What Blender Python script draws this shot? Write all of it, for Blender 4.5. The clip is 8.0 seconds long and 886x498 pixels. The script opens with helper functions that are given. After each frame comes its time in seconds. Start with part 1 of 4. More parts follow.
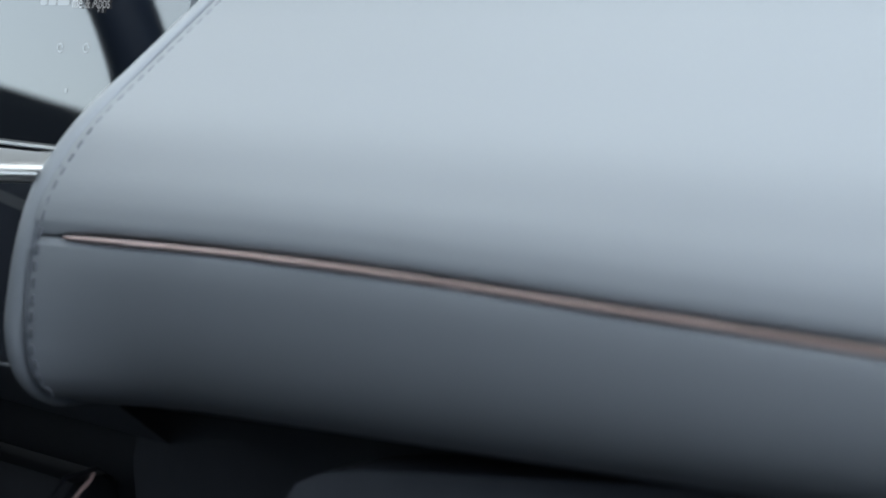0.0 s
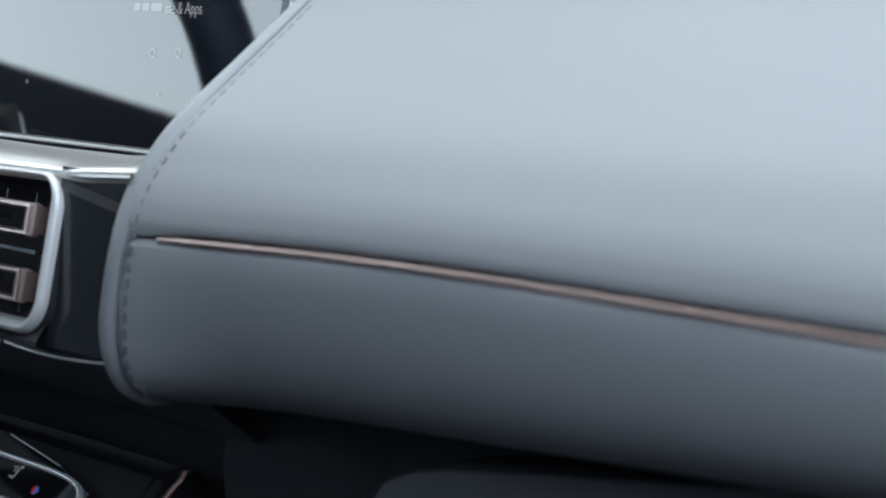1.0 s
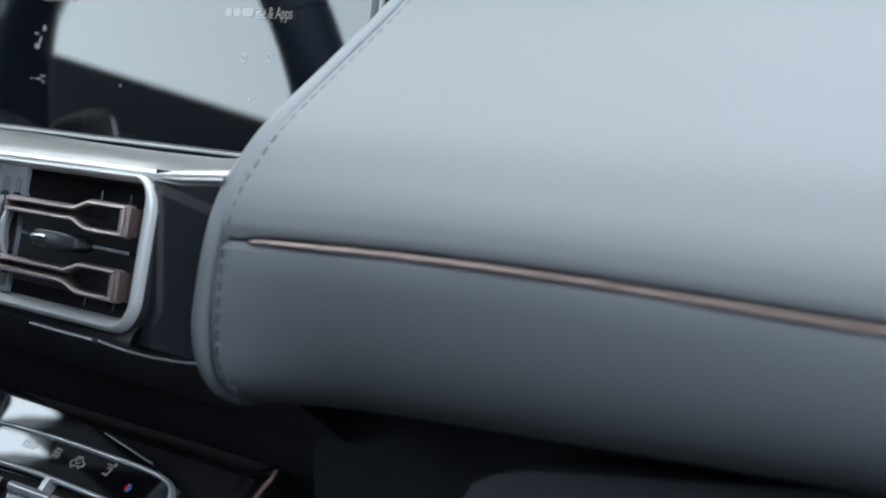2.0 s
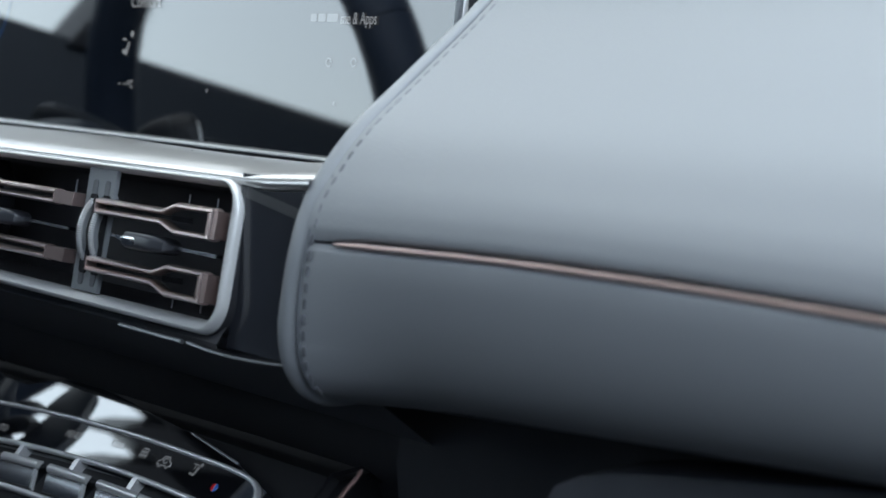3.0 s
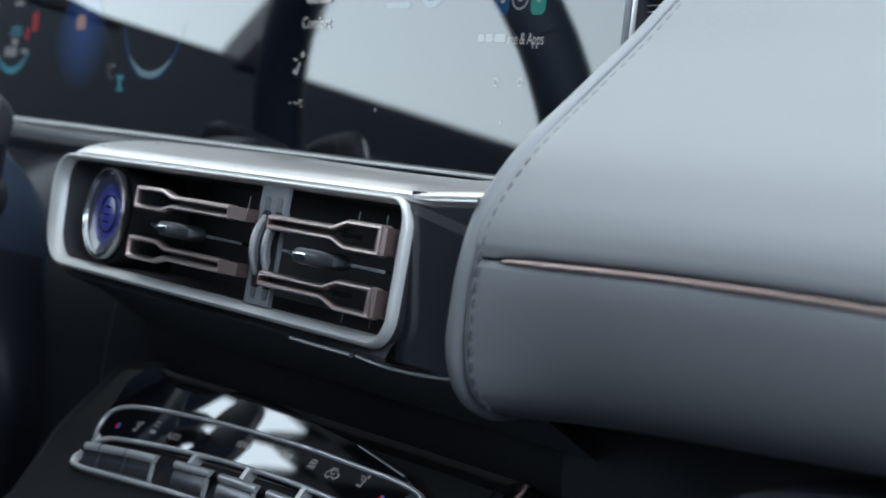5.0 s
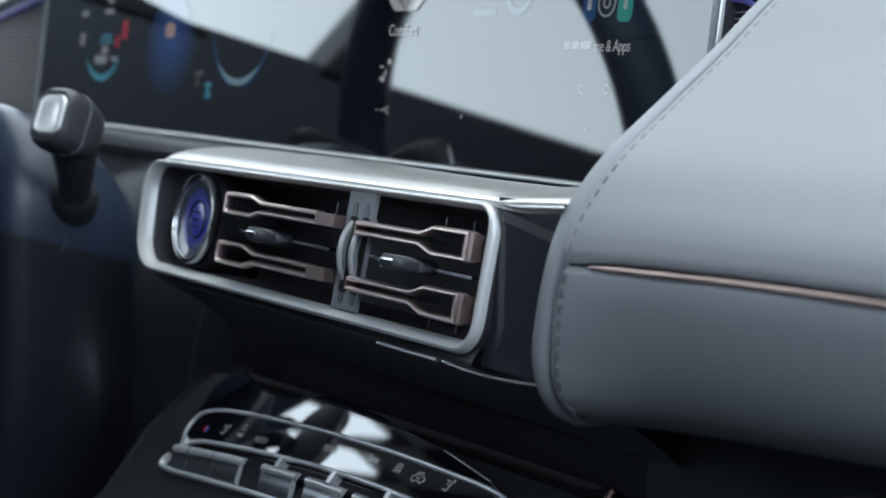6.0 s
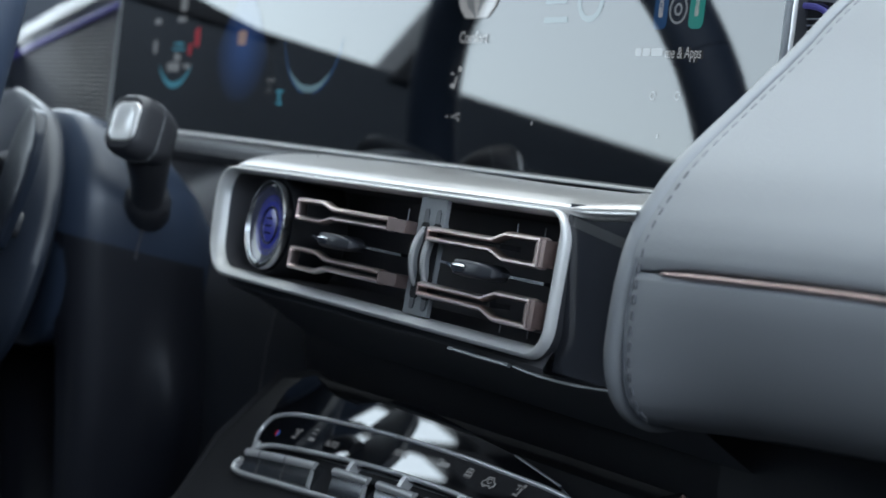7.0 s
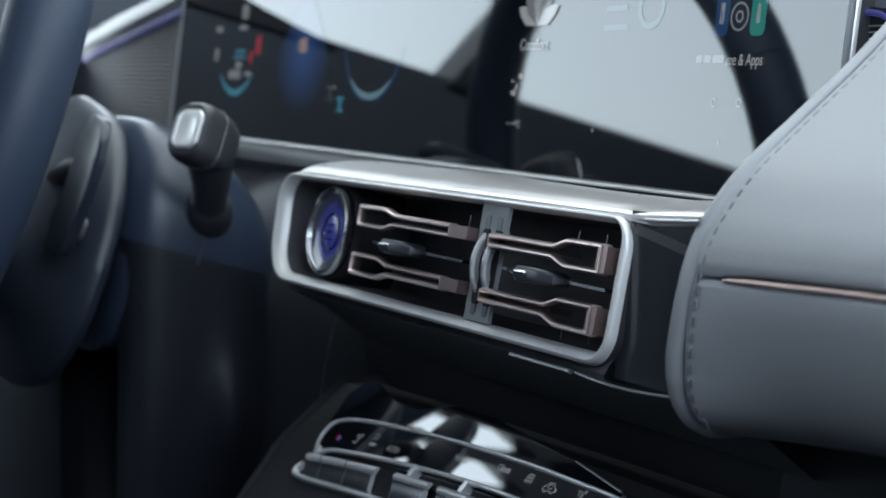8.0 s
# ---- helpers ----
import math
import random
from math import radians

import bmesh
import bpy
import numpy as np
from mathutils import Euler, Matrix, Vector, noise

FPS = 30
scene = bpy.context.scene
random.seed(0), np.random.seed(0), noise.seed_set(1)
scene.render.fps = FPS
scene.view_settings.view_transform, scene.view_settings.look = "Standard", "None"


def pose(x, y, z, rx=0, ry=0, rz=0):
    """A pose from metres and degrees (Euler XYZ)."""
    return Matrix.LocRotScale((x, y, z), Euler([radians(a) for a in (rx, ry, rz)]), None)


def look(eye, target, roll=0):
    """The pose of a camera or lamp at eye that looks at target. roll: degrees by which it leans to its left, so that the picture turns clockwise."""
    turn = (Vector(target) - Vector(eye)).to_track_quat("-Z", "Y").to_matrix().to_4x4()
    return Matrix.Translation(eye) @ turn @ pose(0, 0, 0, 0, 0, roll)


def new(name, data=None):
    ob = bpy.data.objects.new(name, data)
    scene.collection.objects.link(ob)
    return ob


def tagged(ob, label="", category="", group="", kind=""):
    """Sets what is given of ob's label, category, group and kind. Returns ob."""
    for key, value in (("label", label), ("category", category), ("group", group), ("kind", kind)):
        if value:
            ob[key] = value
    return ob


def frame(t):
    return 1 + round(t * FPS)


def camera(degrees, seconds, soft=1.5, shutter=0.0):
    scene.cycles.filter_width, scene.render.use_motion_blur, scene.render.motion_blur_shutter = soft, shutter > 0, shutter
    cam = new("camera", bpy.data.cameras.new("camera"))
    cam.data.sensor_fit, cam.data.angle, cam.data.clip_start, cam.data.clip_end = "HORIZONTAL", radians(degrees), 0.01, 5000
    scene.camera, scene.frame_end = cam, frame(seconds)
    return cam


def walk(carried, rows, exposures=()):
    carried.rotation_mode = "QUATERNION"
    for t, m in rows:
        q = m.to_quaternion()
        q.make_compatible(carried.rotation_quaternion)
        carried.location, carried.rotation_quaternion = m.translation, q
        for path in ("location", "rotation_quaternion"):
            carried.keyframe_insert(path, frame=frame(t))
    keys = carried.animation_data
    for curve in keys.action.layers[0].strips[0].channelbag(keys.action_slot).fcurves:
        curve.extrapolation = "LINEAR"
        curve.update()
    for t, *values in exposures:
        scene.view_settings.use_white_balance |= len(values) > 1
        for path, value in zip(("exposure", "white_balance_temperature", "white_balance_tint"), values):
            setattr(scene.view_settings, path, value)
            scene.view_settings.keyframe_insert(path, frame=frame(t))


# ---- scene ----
# A pan from beside the passenger seat, drawing back slightly, along the dashboard towards the driver's side.
cam = camera(28.0, 8.0, soft=1.5, shutter=0.5)
cam.data.dof.use_dof = True
cam.data.dof.focus_distance = 0.67
cam.data.dof.aperture_fstop = 13.5
ROWS = [
    (0.0, 0.6423, -0.3291, 0.6987, 82.355, -0.740, 42.484),
    (0.5, 0.6434, -0.3310, 0.6988, 82.414, -0.691, 43.736),
    (1.0, 0.6446, -0.3329, 0.6989, 82.467, -0.614, 45.210),
    (1.5, 0.6457, -0.3348, 0.6990, 82.509, -0.526, 46.589),
    (3.0, 0.6492, -0.3405, 0.6994, 82.671, -0.175, 50.479),
    (3.5, 0.6504, -0.3424, 0.6995, 82.768, -0.101, 51.697),
    (4.0, 0.6515, -0.3443, 0.6996, 82.927, -0.024, 53.046),
    (5.5, 0.6550, -0.3500, 0.7000, 83.398, 0.001, 56.838),
    (6.0, 0.6562, -0.3519, 0.7001, 83.483, 0.091, 58.172),
    (6.5, 0.6573, -0.3538, 0.7002, 83.566, 0.164, 59.233),
    (7.0, 0.6585, -0.3557, 0.7004, 83.696, 0.196, 60.295),
    (7.5, 0.6596, -0.3576, 0.7005, 83.771, 0.230, 61.230),
    (8.0, 0.6608, -0.3595, 0.7006, 83.927, 0.302, 62.091),
]
EXPOSURE = 0.05
walk(cam, [(t, pose(*p)) for t, *p in ROWS], exposures=[(0.0, EXPOSURE), (8.0, EXPOSURE)])

# ---- world and light: an overcast day through the car's windows ----
SUN_EL, SUN_ROT = radians(50), radians(120)
world = bpy.data.worlds.new("overcast")
scene.world = world
world.use_nodes = True
wn = world.node_tree
sky = wn.nodes.new("ShaderNodeTexSky")
sky.sky_type, sky.sun_disc, sky.sun_elevation, sky.sun_rotation = "NISHITA", False, SUN_EL, SUN_ROT
sky.dust_density, sky.ozone_density = 0.8, 3.0
wn.links.new(sky.outputs[0], wn.nodes["Background"].inputs[0])
wn.nodes["Background"].inputs[1].default_value = 0.15


def window_light(name, eye, target, sx, sy, watts, colour=(0.84, 0.95, 1.0)):
    """Daylight in a window's opening; also used for an added highlight lamp."""
    d = bpy.data.lights.new(name, "AREA")
    d.shape, d.size, d.size_y, d.energy, d.color = "RECTANGLE", sx, sy, watts, colour
    ob = new(name, d)
    ob.matrix_world = look(eye, target)
    return ob


window_light("driver_window_light", (-0.86, -0.48, 1.00), (0.3, -0.48, 0.95), 0.96, 0.60, 5.6, (0.81, 0.93, 0.99))
# Added lamp that whitens the silver ledge and vanes; no known window there.
window_light("ledge_highlight_light", (-0.86, 0.13, 1.00), (0.3, 0.13, 0.95), 0.24, 0.60, 1.5)
window_light("passenger_window_light", (0.94, -0.08, 1.03), (0.2, -0.04, 0.68), 0.75, 0.42, 6.2, (0.77, 0.90, 1.02))
window_light("windscreen_light", (-0.06, 0.22, 1.08), (-0.06, 0.02, 0.70), 1.30, 0.70, 8.8, (0.875, 0.965, 0.965))

# ---- materials ----


def mat(name, colour, rough=0.5, metal=0.0, spec=0.5, vary=0.08, scale=60.0, bump=0.0, bump_scale=1500.0, rvary=0.06, coat=0.0, ior=1.5, depth=0.0002, stretch=(1, 1, 1), emit=None, strength=0.0):
    m = bpy.data.materials.new(name)
    m.use_nodes = True
    nt = m.node_tree
    b = nt.nodes["Principled BSDF"]
    b.inputs["Metallic"].default_value = metal
    b.inputs["Specular IOR Level"].default_value = spec
    b.inputs["Coat Weight"].default_value = coat
    b.inputs["IOR"].default_value = ior
    b.inputs["Coat Roughness"].default_value = 0.03
    co = nt.nodes.new("ShaderNodeTexCoord")
    mp = nt.nodes.new("ShaderNodeMapping")
    mp.inputs["Scale"].default_value = stretch
    nt.links.new(co.outputs["Object"], mp.inputs["Vector"])
    big = nt.nodes.new("ShaderNodeTexNoise")
    big.inputs["Scale"].default_value, big.inputs["Detail"].default_value = scale, 5.0
    nt.links.new(mp.outputs[0], big.inputs["Vector"])
    ramp = nt.nodes.new("ShaderNodeMix")
    ramp.data_type = "RGBA"
    ramp.inputs["A"].default_value = (*[c * (1 - vary) for c in colour], 1)
    ramp.inputs["B"].default_value = (*[min(1, c * (1 + vary)) for c in colour], 1)
    nt.links.new(big.outputs[0], ramp.inputs["Factor"])
    nt.links.new(ramp.outputs["Result"], b.inputs["Base Color"])
    rr = nt.nodes.new("ShaderNodeMapRange")
    rr.inputs["To Min"].default_value, rr.inputs["To Max"].default_value = max(0.0, rough - rvary), min(1.0, rough + rvary)
    nt.links.new(big.outputs[0], rr.inputs["Value"])
    nt.links.new(rr.outputs[0], b.inputs["Roughness"])
    if bump:
        fine = nt.nodes.new("ShaderNodeTexVoronoi" if bump > 0.25 else "ShaderNodeTexNoise")
        fine.inputs["Scale"].default_value = bump_scale
        nt.links.new(mp.outputs[0], fine.inputs["Vector"])
        bp = nt.nodes.new("ShaderNodeBump")
        bp.inputs["Strength"].default_value, bp.inputs["Distance"].default_value = bump, depth
        nt.links.new(fine.outputs[0], bp.inputs["Height"])
        nt.links.new(bp.outputs[0], b.inputs["Normal"])
    if emit:
        b.inputs["Emission Color"].default_value = (*emit, 1)
        b.inputs["Emission Strength"].default_value = strength
    return m


LEATHER = mat("grey_leather", (0.354, 0.368, 0.387), 0.52, spec=0.35, vary=0.03, scale=14, bump=0.40, bump_scale=1900, depth=0.00015, stretch=(0.38, 1.0, 1.5))
PIPING = mat("grey_leather_piping", (0.354, 0.368, 0.387), 0.42, spec=0.45, vary=0.04, scale=90, bump=0.15, bump_scale=1200)
# Pad leather with a darkened base colour, standing for shade in the stitch groove.
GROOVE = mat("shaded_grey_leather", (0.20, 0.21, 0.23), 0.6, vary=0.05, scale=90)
PALE_THREAD = mat("pale_grey_thread", (0.27, 0.28, 0.30), 0.6, vary=0.1, scale=900, bump=0.2, bump_scale=3000)
THREAD = mat("grey_thread", (0.125, 0.13, 0.145), 0.6, vary=0.1, scale=900, bump=0.2, bump_scale=3000)
ROSE = mat("rose_metal", (0.78, 0.645, 0.615), 0.29, 1.0, coat=0.7, vary=0.04, scale=240, rvary=0.03)
BLOCK_ROSE = mat("brown_rose_metal", (0.27, 0.20, 0.19), 0.34, 0.85, vary=0.06, scale=240)
DULL_ROSE = mat("dull_rose_metal", (0.15, 0.10, 0.092), 0.5, 1.0, vary=0.06, scale=240)
SEAM_METAL = mat("pale_rose_metal", (0.76, 0.585, 0.55), 0.42, 1.0, vary=0.05, scale=300)
LOWER_SHROUD = mat("charcoal_soft_plastic", (0.015, 0.0165, 0.023), 0.33, spec=0.6, vary=0.1, scale=40, bump=0.12, bump_scale=1100)
VOID = mat("matt_black_plastic", (0.100, 0.098, 0.108), 0.7, spec=0.3, vary=0.2, scale=60)
TAB_BODY = mat("dark_grey_slider_plastic", (0.06, 0.063, 0.075), 0.35, spec=0.5, vary=0.06, scale=200)
TAB = mat("satin_grey_metal", (0.56, 0.575, 0.60), 0.17, 0.95, vary=0.06, scale=200)
TRIM = mat("satin_silver_ledge", (0.545, 0.535, 0.532), 0.29, 0.72, vary=0.02, scale=60, rvary=0.04)
FRAME_SILVER = mat("matt_silver_frame", (0.86, 0.855, 0.845), 0.42, 0.22, vary=0.02, scale=90, rvary=0.02)
WHEEL_SIDE = mat("grey_thumbwheel_side", (0.32, 0.335, 0.35), 0.35, 0.3, vary=0.05, scale=200)
RING = mat("satin_grey_ring", (0.52, 0.53, 0.55), 0.20, 1.0, vary=0.05, scale=160)
LEDGE_GREY = mat("satin_grey_ledge", (0.085, 0.089, 0.096), 0.34, 0.4, vary=0.04, scale=90)
SILVER = mat("satin_silver", (0.90, 0.90, 0.905), 0.40, 0.55, vary=0.02, scale=90, rvary=0.02)
EDGE = mat("dull_silver_edge", (0.18, 0.187, 0.20), 0.35, 0.6, vary=0.1, scale=90)
CHROME_TRIM = mat("bright_chrome_trim", (0.95, 0.955, 0.96), 0.26, 0.55, vary=0.03, scale=120, rvary=0.03)
LEVER = mat("dark_gunmetal", (0.26, 0.27, 0.29), 0.17, 1.0, vary=0.03, scale=60, rvary=0.02)
RECESS = mat("grey_satin_recess", (0.27, 0.28, 0.30), 0.38, 0.5, vary=0.04, scale=90, rvary=0.02)
PANEL_GLOSS = mat("touch_panel_black", (0.012, 0.013, 0.016), 0.005, vary=0.2, scale=20, rvary=0.002, ior=2.6)
END_BLACK = mat("gloss_black_end_panel", (0.040, 0.043, 0.054), 0.13, spec=0.5, vary=0.2, scale=20, rvary=0.03, ior=1.6)
PIANO = mat("piano_black", (0.028, 0.030, 0.038), 0.02, spec=0.5, vary=0.2, scale=20, rvary=0.01, ior=2.1)
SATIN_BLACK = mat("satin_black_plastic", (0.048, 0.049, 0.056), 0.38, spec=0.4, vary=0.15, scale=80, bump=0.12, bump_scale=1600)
DARK = mat("dark_soft_plastic", (0.135, 0.140, 0.158), 0.6, spec=0.22, vary=0.2, scale=40, bump=0.2, bump_scale=1100)
KNEE = mat("dark_satin_knee_plastic", (0.058, 0.061, 0.073), 0.5, spec=0.25, vary=0.2, scale=30, bump=0.15, bump_scale=1100)
SHROUD = mat("slate_soft_plastic", (0.028, 0.041, 0.070), 0.36, spec=0.55, vary=0.03, scale=30, bump=0.12, bump_scale=1800, rvary=0.015)
HUB = mat("slate_wheel_plastic", (0.016, 0.022, 0.035), 0.40, spec=0.5, vary=0.08, scale=50, bump=0.15, bump_scale=1500)
PADDLE = mat("dark_slate_paddle_plastic", (0.015, 0.021, 0.034), 0.36, spec=0.5, vary=0.06, scale=50, bump=0.12, bump_scale=1500)
GREY_PLASTIC = mat("mid_grey_plastic", (0.30, 0.32, 0.34), 0.4, vary=0.05, scale=120, bump=0.08, bump_scale=2000)
RIB_DARK = mat("ribbed_dark_plastic", (0.10, 0.105, 0.12), 0.45, vary=0.1, scale=60)
RIB = mat("ribbed_grey_plastic", (0.30, 0.31, 0.33), 0.5, vary=0.1, scale=60)
GLASS_BLACK = mat("black_display_glass", (0.003, 0.004, 0.006), 0.035, spec=0.5, vary=0.1, scale=8, rvary=0.01, ior=1.97)
WHEEL_LEATHER = mat("blue_grey_wheel_leather", (0.034, 0.049, 0.083), 0.48, spec=0.4, vary=0.05, scale=40, bump=0.3, bump_scale=1500)
CONSOLE = mat("black_console_plastic", (0.021, 0.0215, 0.025), 0.6, spec=0.2, vary=0.2, scale=60)
CARPET = mat("black_carpet", (0.050, 0.051, 0.056), 0.9, spec=0.1, vary=0.3, scale=300, bump=0.5, bump_scale=900)
HEADLINER = mat("light_grey_headliner", (0.56, 0.575, 0.60), 0.9, spec=0.1, vary=0.05, scale=200, bump=0.3, bump_scale=900)
DOOR = mat("dark_blue_grey_door_trim", (0.072, 0.083, 0.104), 0.55, spec=0.3, vary=0.1, scale=30, bump=0.2, bump_scale=900)


def glow(name, colour, strength):
    """A lit part of a display: black glass that also gives off light."""
    return mat(name, (0.003, 0.003, 0.004), 0.035, emit=colour, strength=strength, rvary=0.01, ior=1.97)


UI_WHITE = glow("lit_white", (0.85, 0.90, 0.95), 0.26)
UI_DIM = glow("lit_dim_white", (0.7, 0.78, 0.85), 0.16)
UI_CYAN = glow("lit_cyan", (0.08, 0.42, 0.60), 0.30)
UI_PALE = glow("lit_pale_blue", (0.35, 0.62, 0.75), 0.22)
UI_BLUE = glow("lit_blue", (0.03, 0.10, 0.35), 0.22)
fan_nodes = UI_BLUE.node_tree
fg = fan_nodes.nodes.new("ShaderNodeTexGradient")
fg.gradient_type = "SPHERICAL"
fm = fan_nodes.nodes.new("ShaderNodeMapping")
fm.vector_type = "TEXTURE"
fm.inputs["Location"].default_value, fm.inputs["Scale"].default_value = (-0.357, 0.080, 0.7080), (0.043, 0.070, 0.0400)
fan_nodes.links.new(fan_nodes.nodes["Texture Coordinate"].outputs["Object"], fm.inputs["Vector"])
fan_nodes.links.new(fm.outputs[0], fg.inputs["Vector"])
fx = fan_nodes.nodes.new("ShaderNodeMath")
fx.operation = "MULTIPLY"
fx.inputs[1].default_value = 0.34
fan_nodes.links.new(fg.outputs["Fac"], fx.inputs[0])
fan_nodes.links.new(fx.outputs[0], fan_nodes.nodes["Principled BSDF"].inputs["Emission Strength"])
UI_TEAL = glow("lit_teal", (0.03, 0.42, 0.36), 0.30)
UI_TILE = glow("lit_tile_blue", (0.02, 0.11, 0.32), 0.24)
UI_EMBLEM = glow("lit_pale_cyan", (0.30, 0.66, 0.76), 0.10)
UI_ICON = glow("lit_icon_white", (0.75, 0.82, 0.90), 0.13)
UI_RED = glow("lit_red", (0.70, 0.03, 0.05), 0.24)
UI_AMBER = glow("lit_amber", (0.80, 0.56, 0.42), 0.30)
STRIP_BLUE = mat("blue_ambient_strip", (0.06, 0.06, 0.20), 0.3, emit=(0.12, 0.12, 0.50), strength=0.20)
BUTTON_BLUE = mat("blue_lit_button", (0.03, 0.035, 0.13), 0.20, emit=(0.06, 0.08, 0.60), strength=0.17)
BUTTON_RIM = mat("smoky_blue_button_glass", (0.075, 0.080, 0.105), 0.16, emit=(0.08, 0.10, 0.40), strength=0.015, coat=0.5)

# ---- mesh helpers ----


def part(name, bm, material, parent=None, label="", smooth=True):
    bmesh.ops.recalc_face_normals(bm, faces=bm.faces)
    me = bpy.data.meshes.new(name)
    bm.to_mesh(me)
    bm.free()
    me.materials.append(material)
    if smooth:
        for p in me.polygons:
            p.use_smooth = True
        me.set_sharp_from_angle(angle=radians(38))
    ob = new(name, me)
    if parent:
        ob.parent = parent
    if label:
        ob["label"] = label
    return ob


def thing(name, label, category, group="", kind="", at=None):
    ob = new(name)
    ob.empty_display_size = 0.02
    if at is not None:
        ob.matrix_world = at
    return tagged(ob, label, category, group, kind)


def box(x0, x1, y0, y1, z0, z1, bevel=0.0, seg=2):
    bm = bmesh.new()
    bmesh.ops.create_cube(bm, size=1, matrix=Matrix.LocRotScale(((x0 + x1) / 2, (y0 + y1) / 2, (z0 + z1) / 2), None, (abs(x1 - x0), abs(y1 - y0), abs(z1 - z0))))
    if bevel:
        bmesh.ops.bevel(bm, geom=bm.edges[:], offset=bevel, segments=seg, profile=0.5, affect="EDGES")
    return bm


def loft(rings, closed=True, caps=False, bm=None):
    """Quads between rings of points; closed: each ring is a loop."""
    bm = bm or bmesh.new()
    vs = [[bm.verts.new(p) for p in r] for r in rings]
    n = len(vs[0])
    for a, b in zip(vs, vs[1:]):
        for i in range(n if closed else n - 1):
            j = (i + 1) % n
            bm.faces.new((a[i], a[j], b[j], b[i]))
    if caps:
        bm.faces.new(vs[0][::-1])
        bm.faces.new(vs[-1])
    return bm


def spline(pts, steps=6):
    """A smooth curve through points (Catmull-Rom)."""
    pts = [Vector(p) for p in pts]
    ext = [2 * pts[0] - pts[1], *pts, 2 * pts[-1] - pts[-2]]
    out = []
    for i in range(1, len(ext) - 2):
        a, b, c, d = ext[i - 1:i + 3]
        for k in range(steps):
            t = k / steps
            out.append(0.5 * ((2 * b) + (c - a) * t + (2 * a - 5 * b + 4 * c - d) * t * t + (3 * b - a - 3 * c + d) * t ** 3))
    return out + [pts[-1]]


def sweep(path, ra, rb=None, sides=10, closed=False, bm=None, up=(0, 0, 1), radii=None):
    """A tube along a path; ra, rb: half sizes across and along up."""
    rb = rb or ra
    path = [Vector(p) for p in path]
    rings = []
    for i, p in enumerate(path):
        a = path[i - 1] if (i or closed) else path[0]
        b = path[(i + 1) % len(path)] if (i + 1 < len(path) or closed) else path[-1]
        t = (b - a).normalized()
        s = t.cross(Vector(up))
        s = s.normalized() if s.length > 1e-6 else Vector((1, 0, 0))
        u = s.cross(t).normalized()
        k = radii[i] if radii else 1.0
        rings.append([p + s * ra * k * math.cos(w) + u * rb * k * math.sin(w) for w in (2 * math.pi * q / sides for q in range(sides))])
    if closed:
        rings.append(rings[0])
    bm = loft(rings, True, not closed, bm)
    if closed:
        bmesh.ops.remove_doubles(bm, verts=bm.verts, dist=1e-7)
    return bm


def rounded(w0, w1, h0, h1, r, steps=6):
    """Points of a rounded rectangle, counter-clockwise; r: radius or (bl, br, tr, tl)."""
    rs = r if isinstance(r, (tuple, list)) else (r,) * 4
    out = []
    for (cx, cy, sx, sy, a0), q in zip(((w0, h0, 1, 1, 180), (w1, h0, -1, 1, 270), (w1, h1, -1, -1, 0), (w0, h1, 1, -1, 90)), rs):
        for k in range(steps + 1):
            a = radians(a0 + 90 * k / steps)
            out.append((cx + sx * q + q * math.cos(a), cy + sy * q + q * math.sin(a)))
    return out


def prism(poly, d0, d1, place, bevel=0.0):
    """A flat shape with thickness: place(u, v, d) gives the point."""
    bm = bmesh.new()
    loft([[place(u, v, d0) for u, v in poly], [place(u, v, d1) for u, v in poly]], True, True, bm)
    if bevel:
        es = [e for e in bm.edges if e.calc_face_angle(0) > 0.6]
        bmesh.ops.bevel(bm, geom=es, offset=bevel, segments=2, profile=0.5, affect="EDGES")
    return bm


def frame_place(origin, lean, spin=0.0):
    """Place on an upright face leaning forward by that many degrees: u to the right, v up the face, d out of it towards the rear."""
    m = pose(*origin, -lean) @ pose(0, 0, 0, 0, spin, 0)
    return lambda u, v, d=0.0: m @ Vector((u, -d, v))


# ---- the car's shell ----
part("floor", box(-0.95, 0.95, -2.2, 0.7, -0.04, 0.0), CARPET)
tagged(bpy.data.objects["floor"], "black carpeted car floor", "floor", kind="structure")
part("ceiling", box(-0.95, 0.95, -2.2, 0.05, 1.30, 1.34), HEADLINER)
tagged(bpy.data.objects["ceiling"], "light grey fabric headliner", "ceiling", kind="structure")
part("wall_rear", box(-0.95, 0.95, -2.24, -2.2, -0.04, 1.34), HEADLINER)
tagged(bpy.data.objects["wall_rear"], "light grey trim closing the rear of the cabin", "wall", kind="structure")
part("wall_front", box(-0.95, 0.95, 0.70, 0.74, -0.04, 0.84), DARK)
tagged(bpy.data.objects["wall_front"], "dark bulkhead below the windscreen", "wall", kind="structure")


def door_wall(name, x0, x1, belt, bars, label, front=0.70):
    """A side of the cabin: door trim to the belt line, roof rail, pillars and added dark blockers, open between."""
    ob = thing(name, label, "door", kind="structure")
    part("door_trim", box(x0, x1, -2.2, front, -0.04, belt, 0.006), DOOR, ob)
    part("roof_rail", box(x0, x1, -2.2, 0.70, 1.22, 1.32, 0.006), HEADLINER, ob)
    for pts in bars:
        part("pillar_blocker", loft([[(x0, y, z) for y, z in pts], [(x1, y, z) for y, z in pts]], True, True), SATIN_BLACK, ob, smooth=False)
    return ob


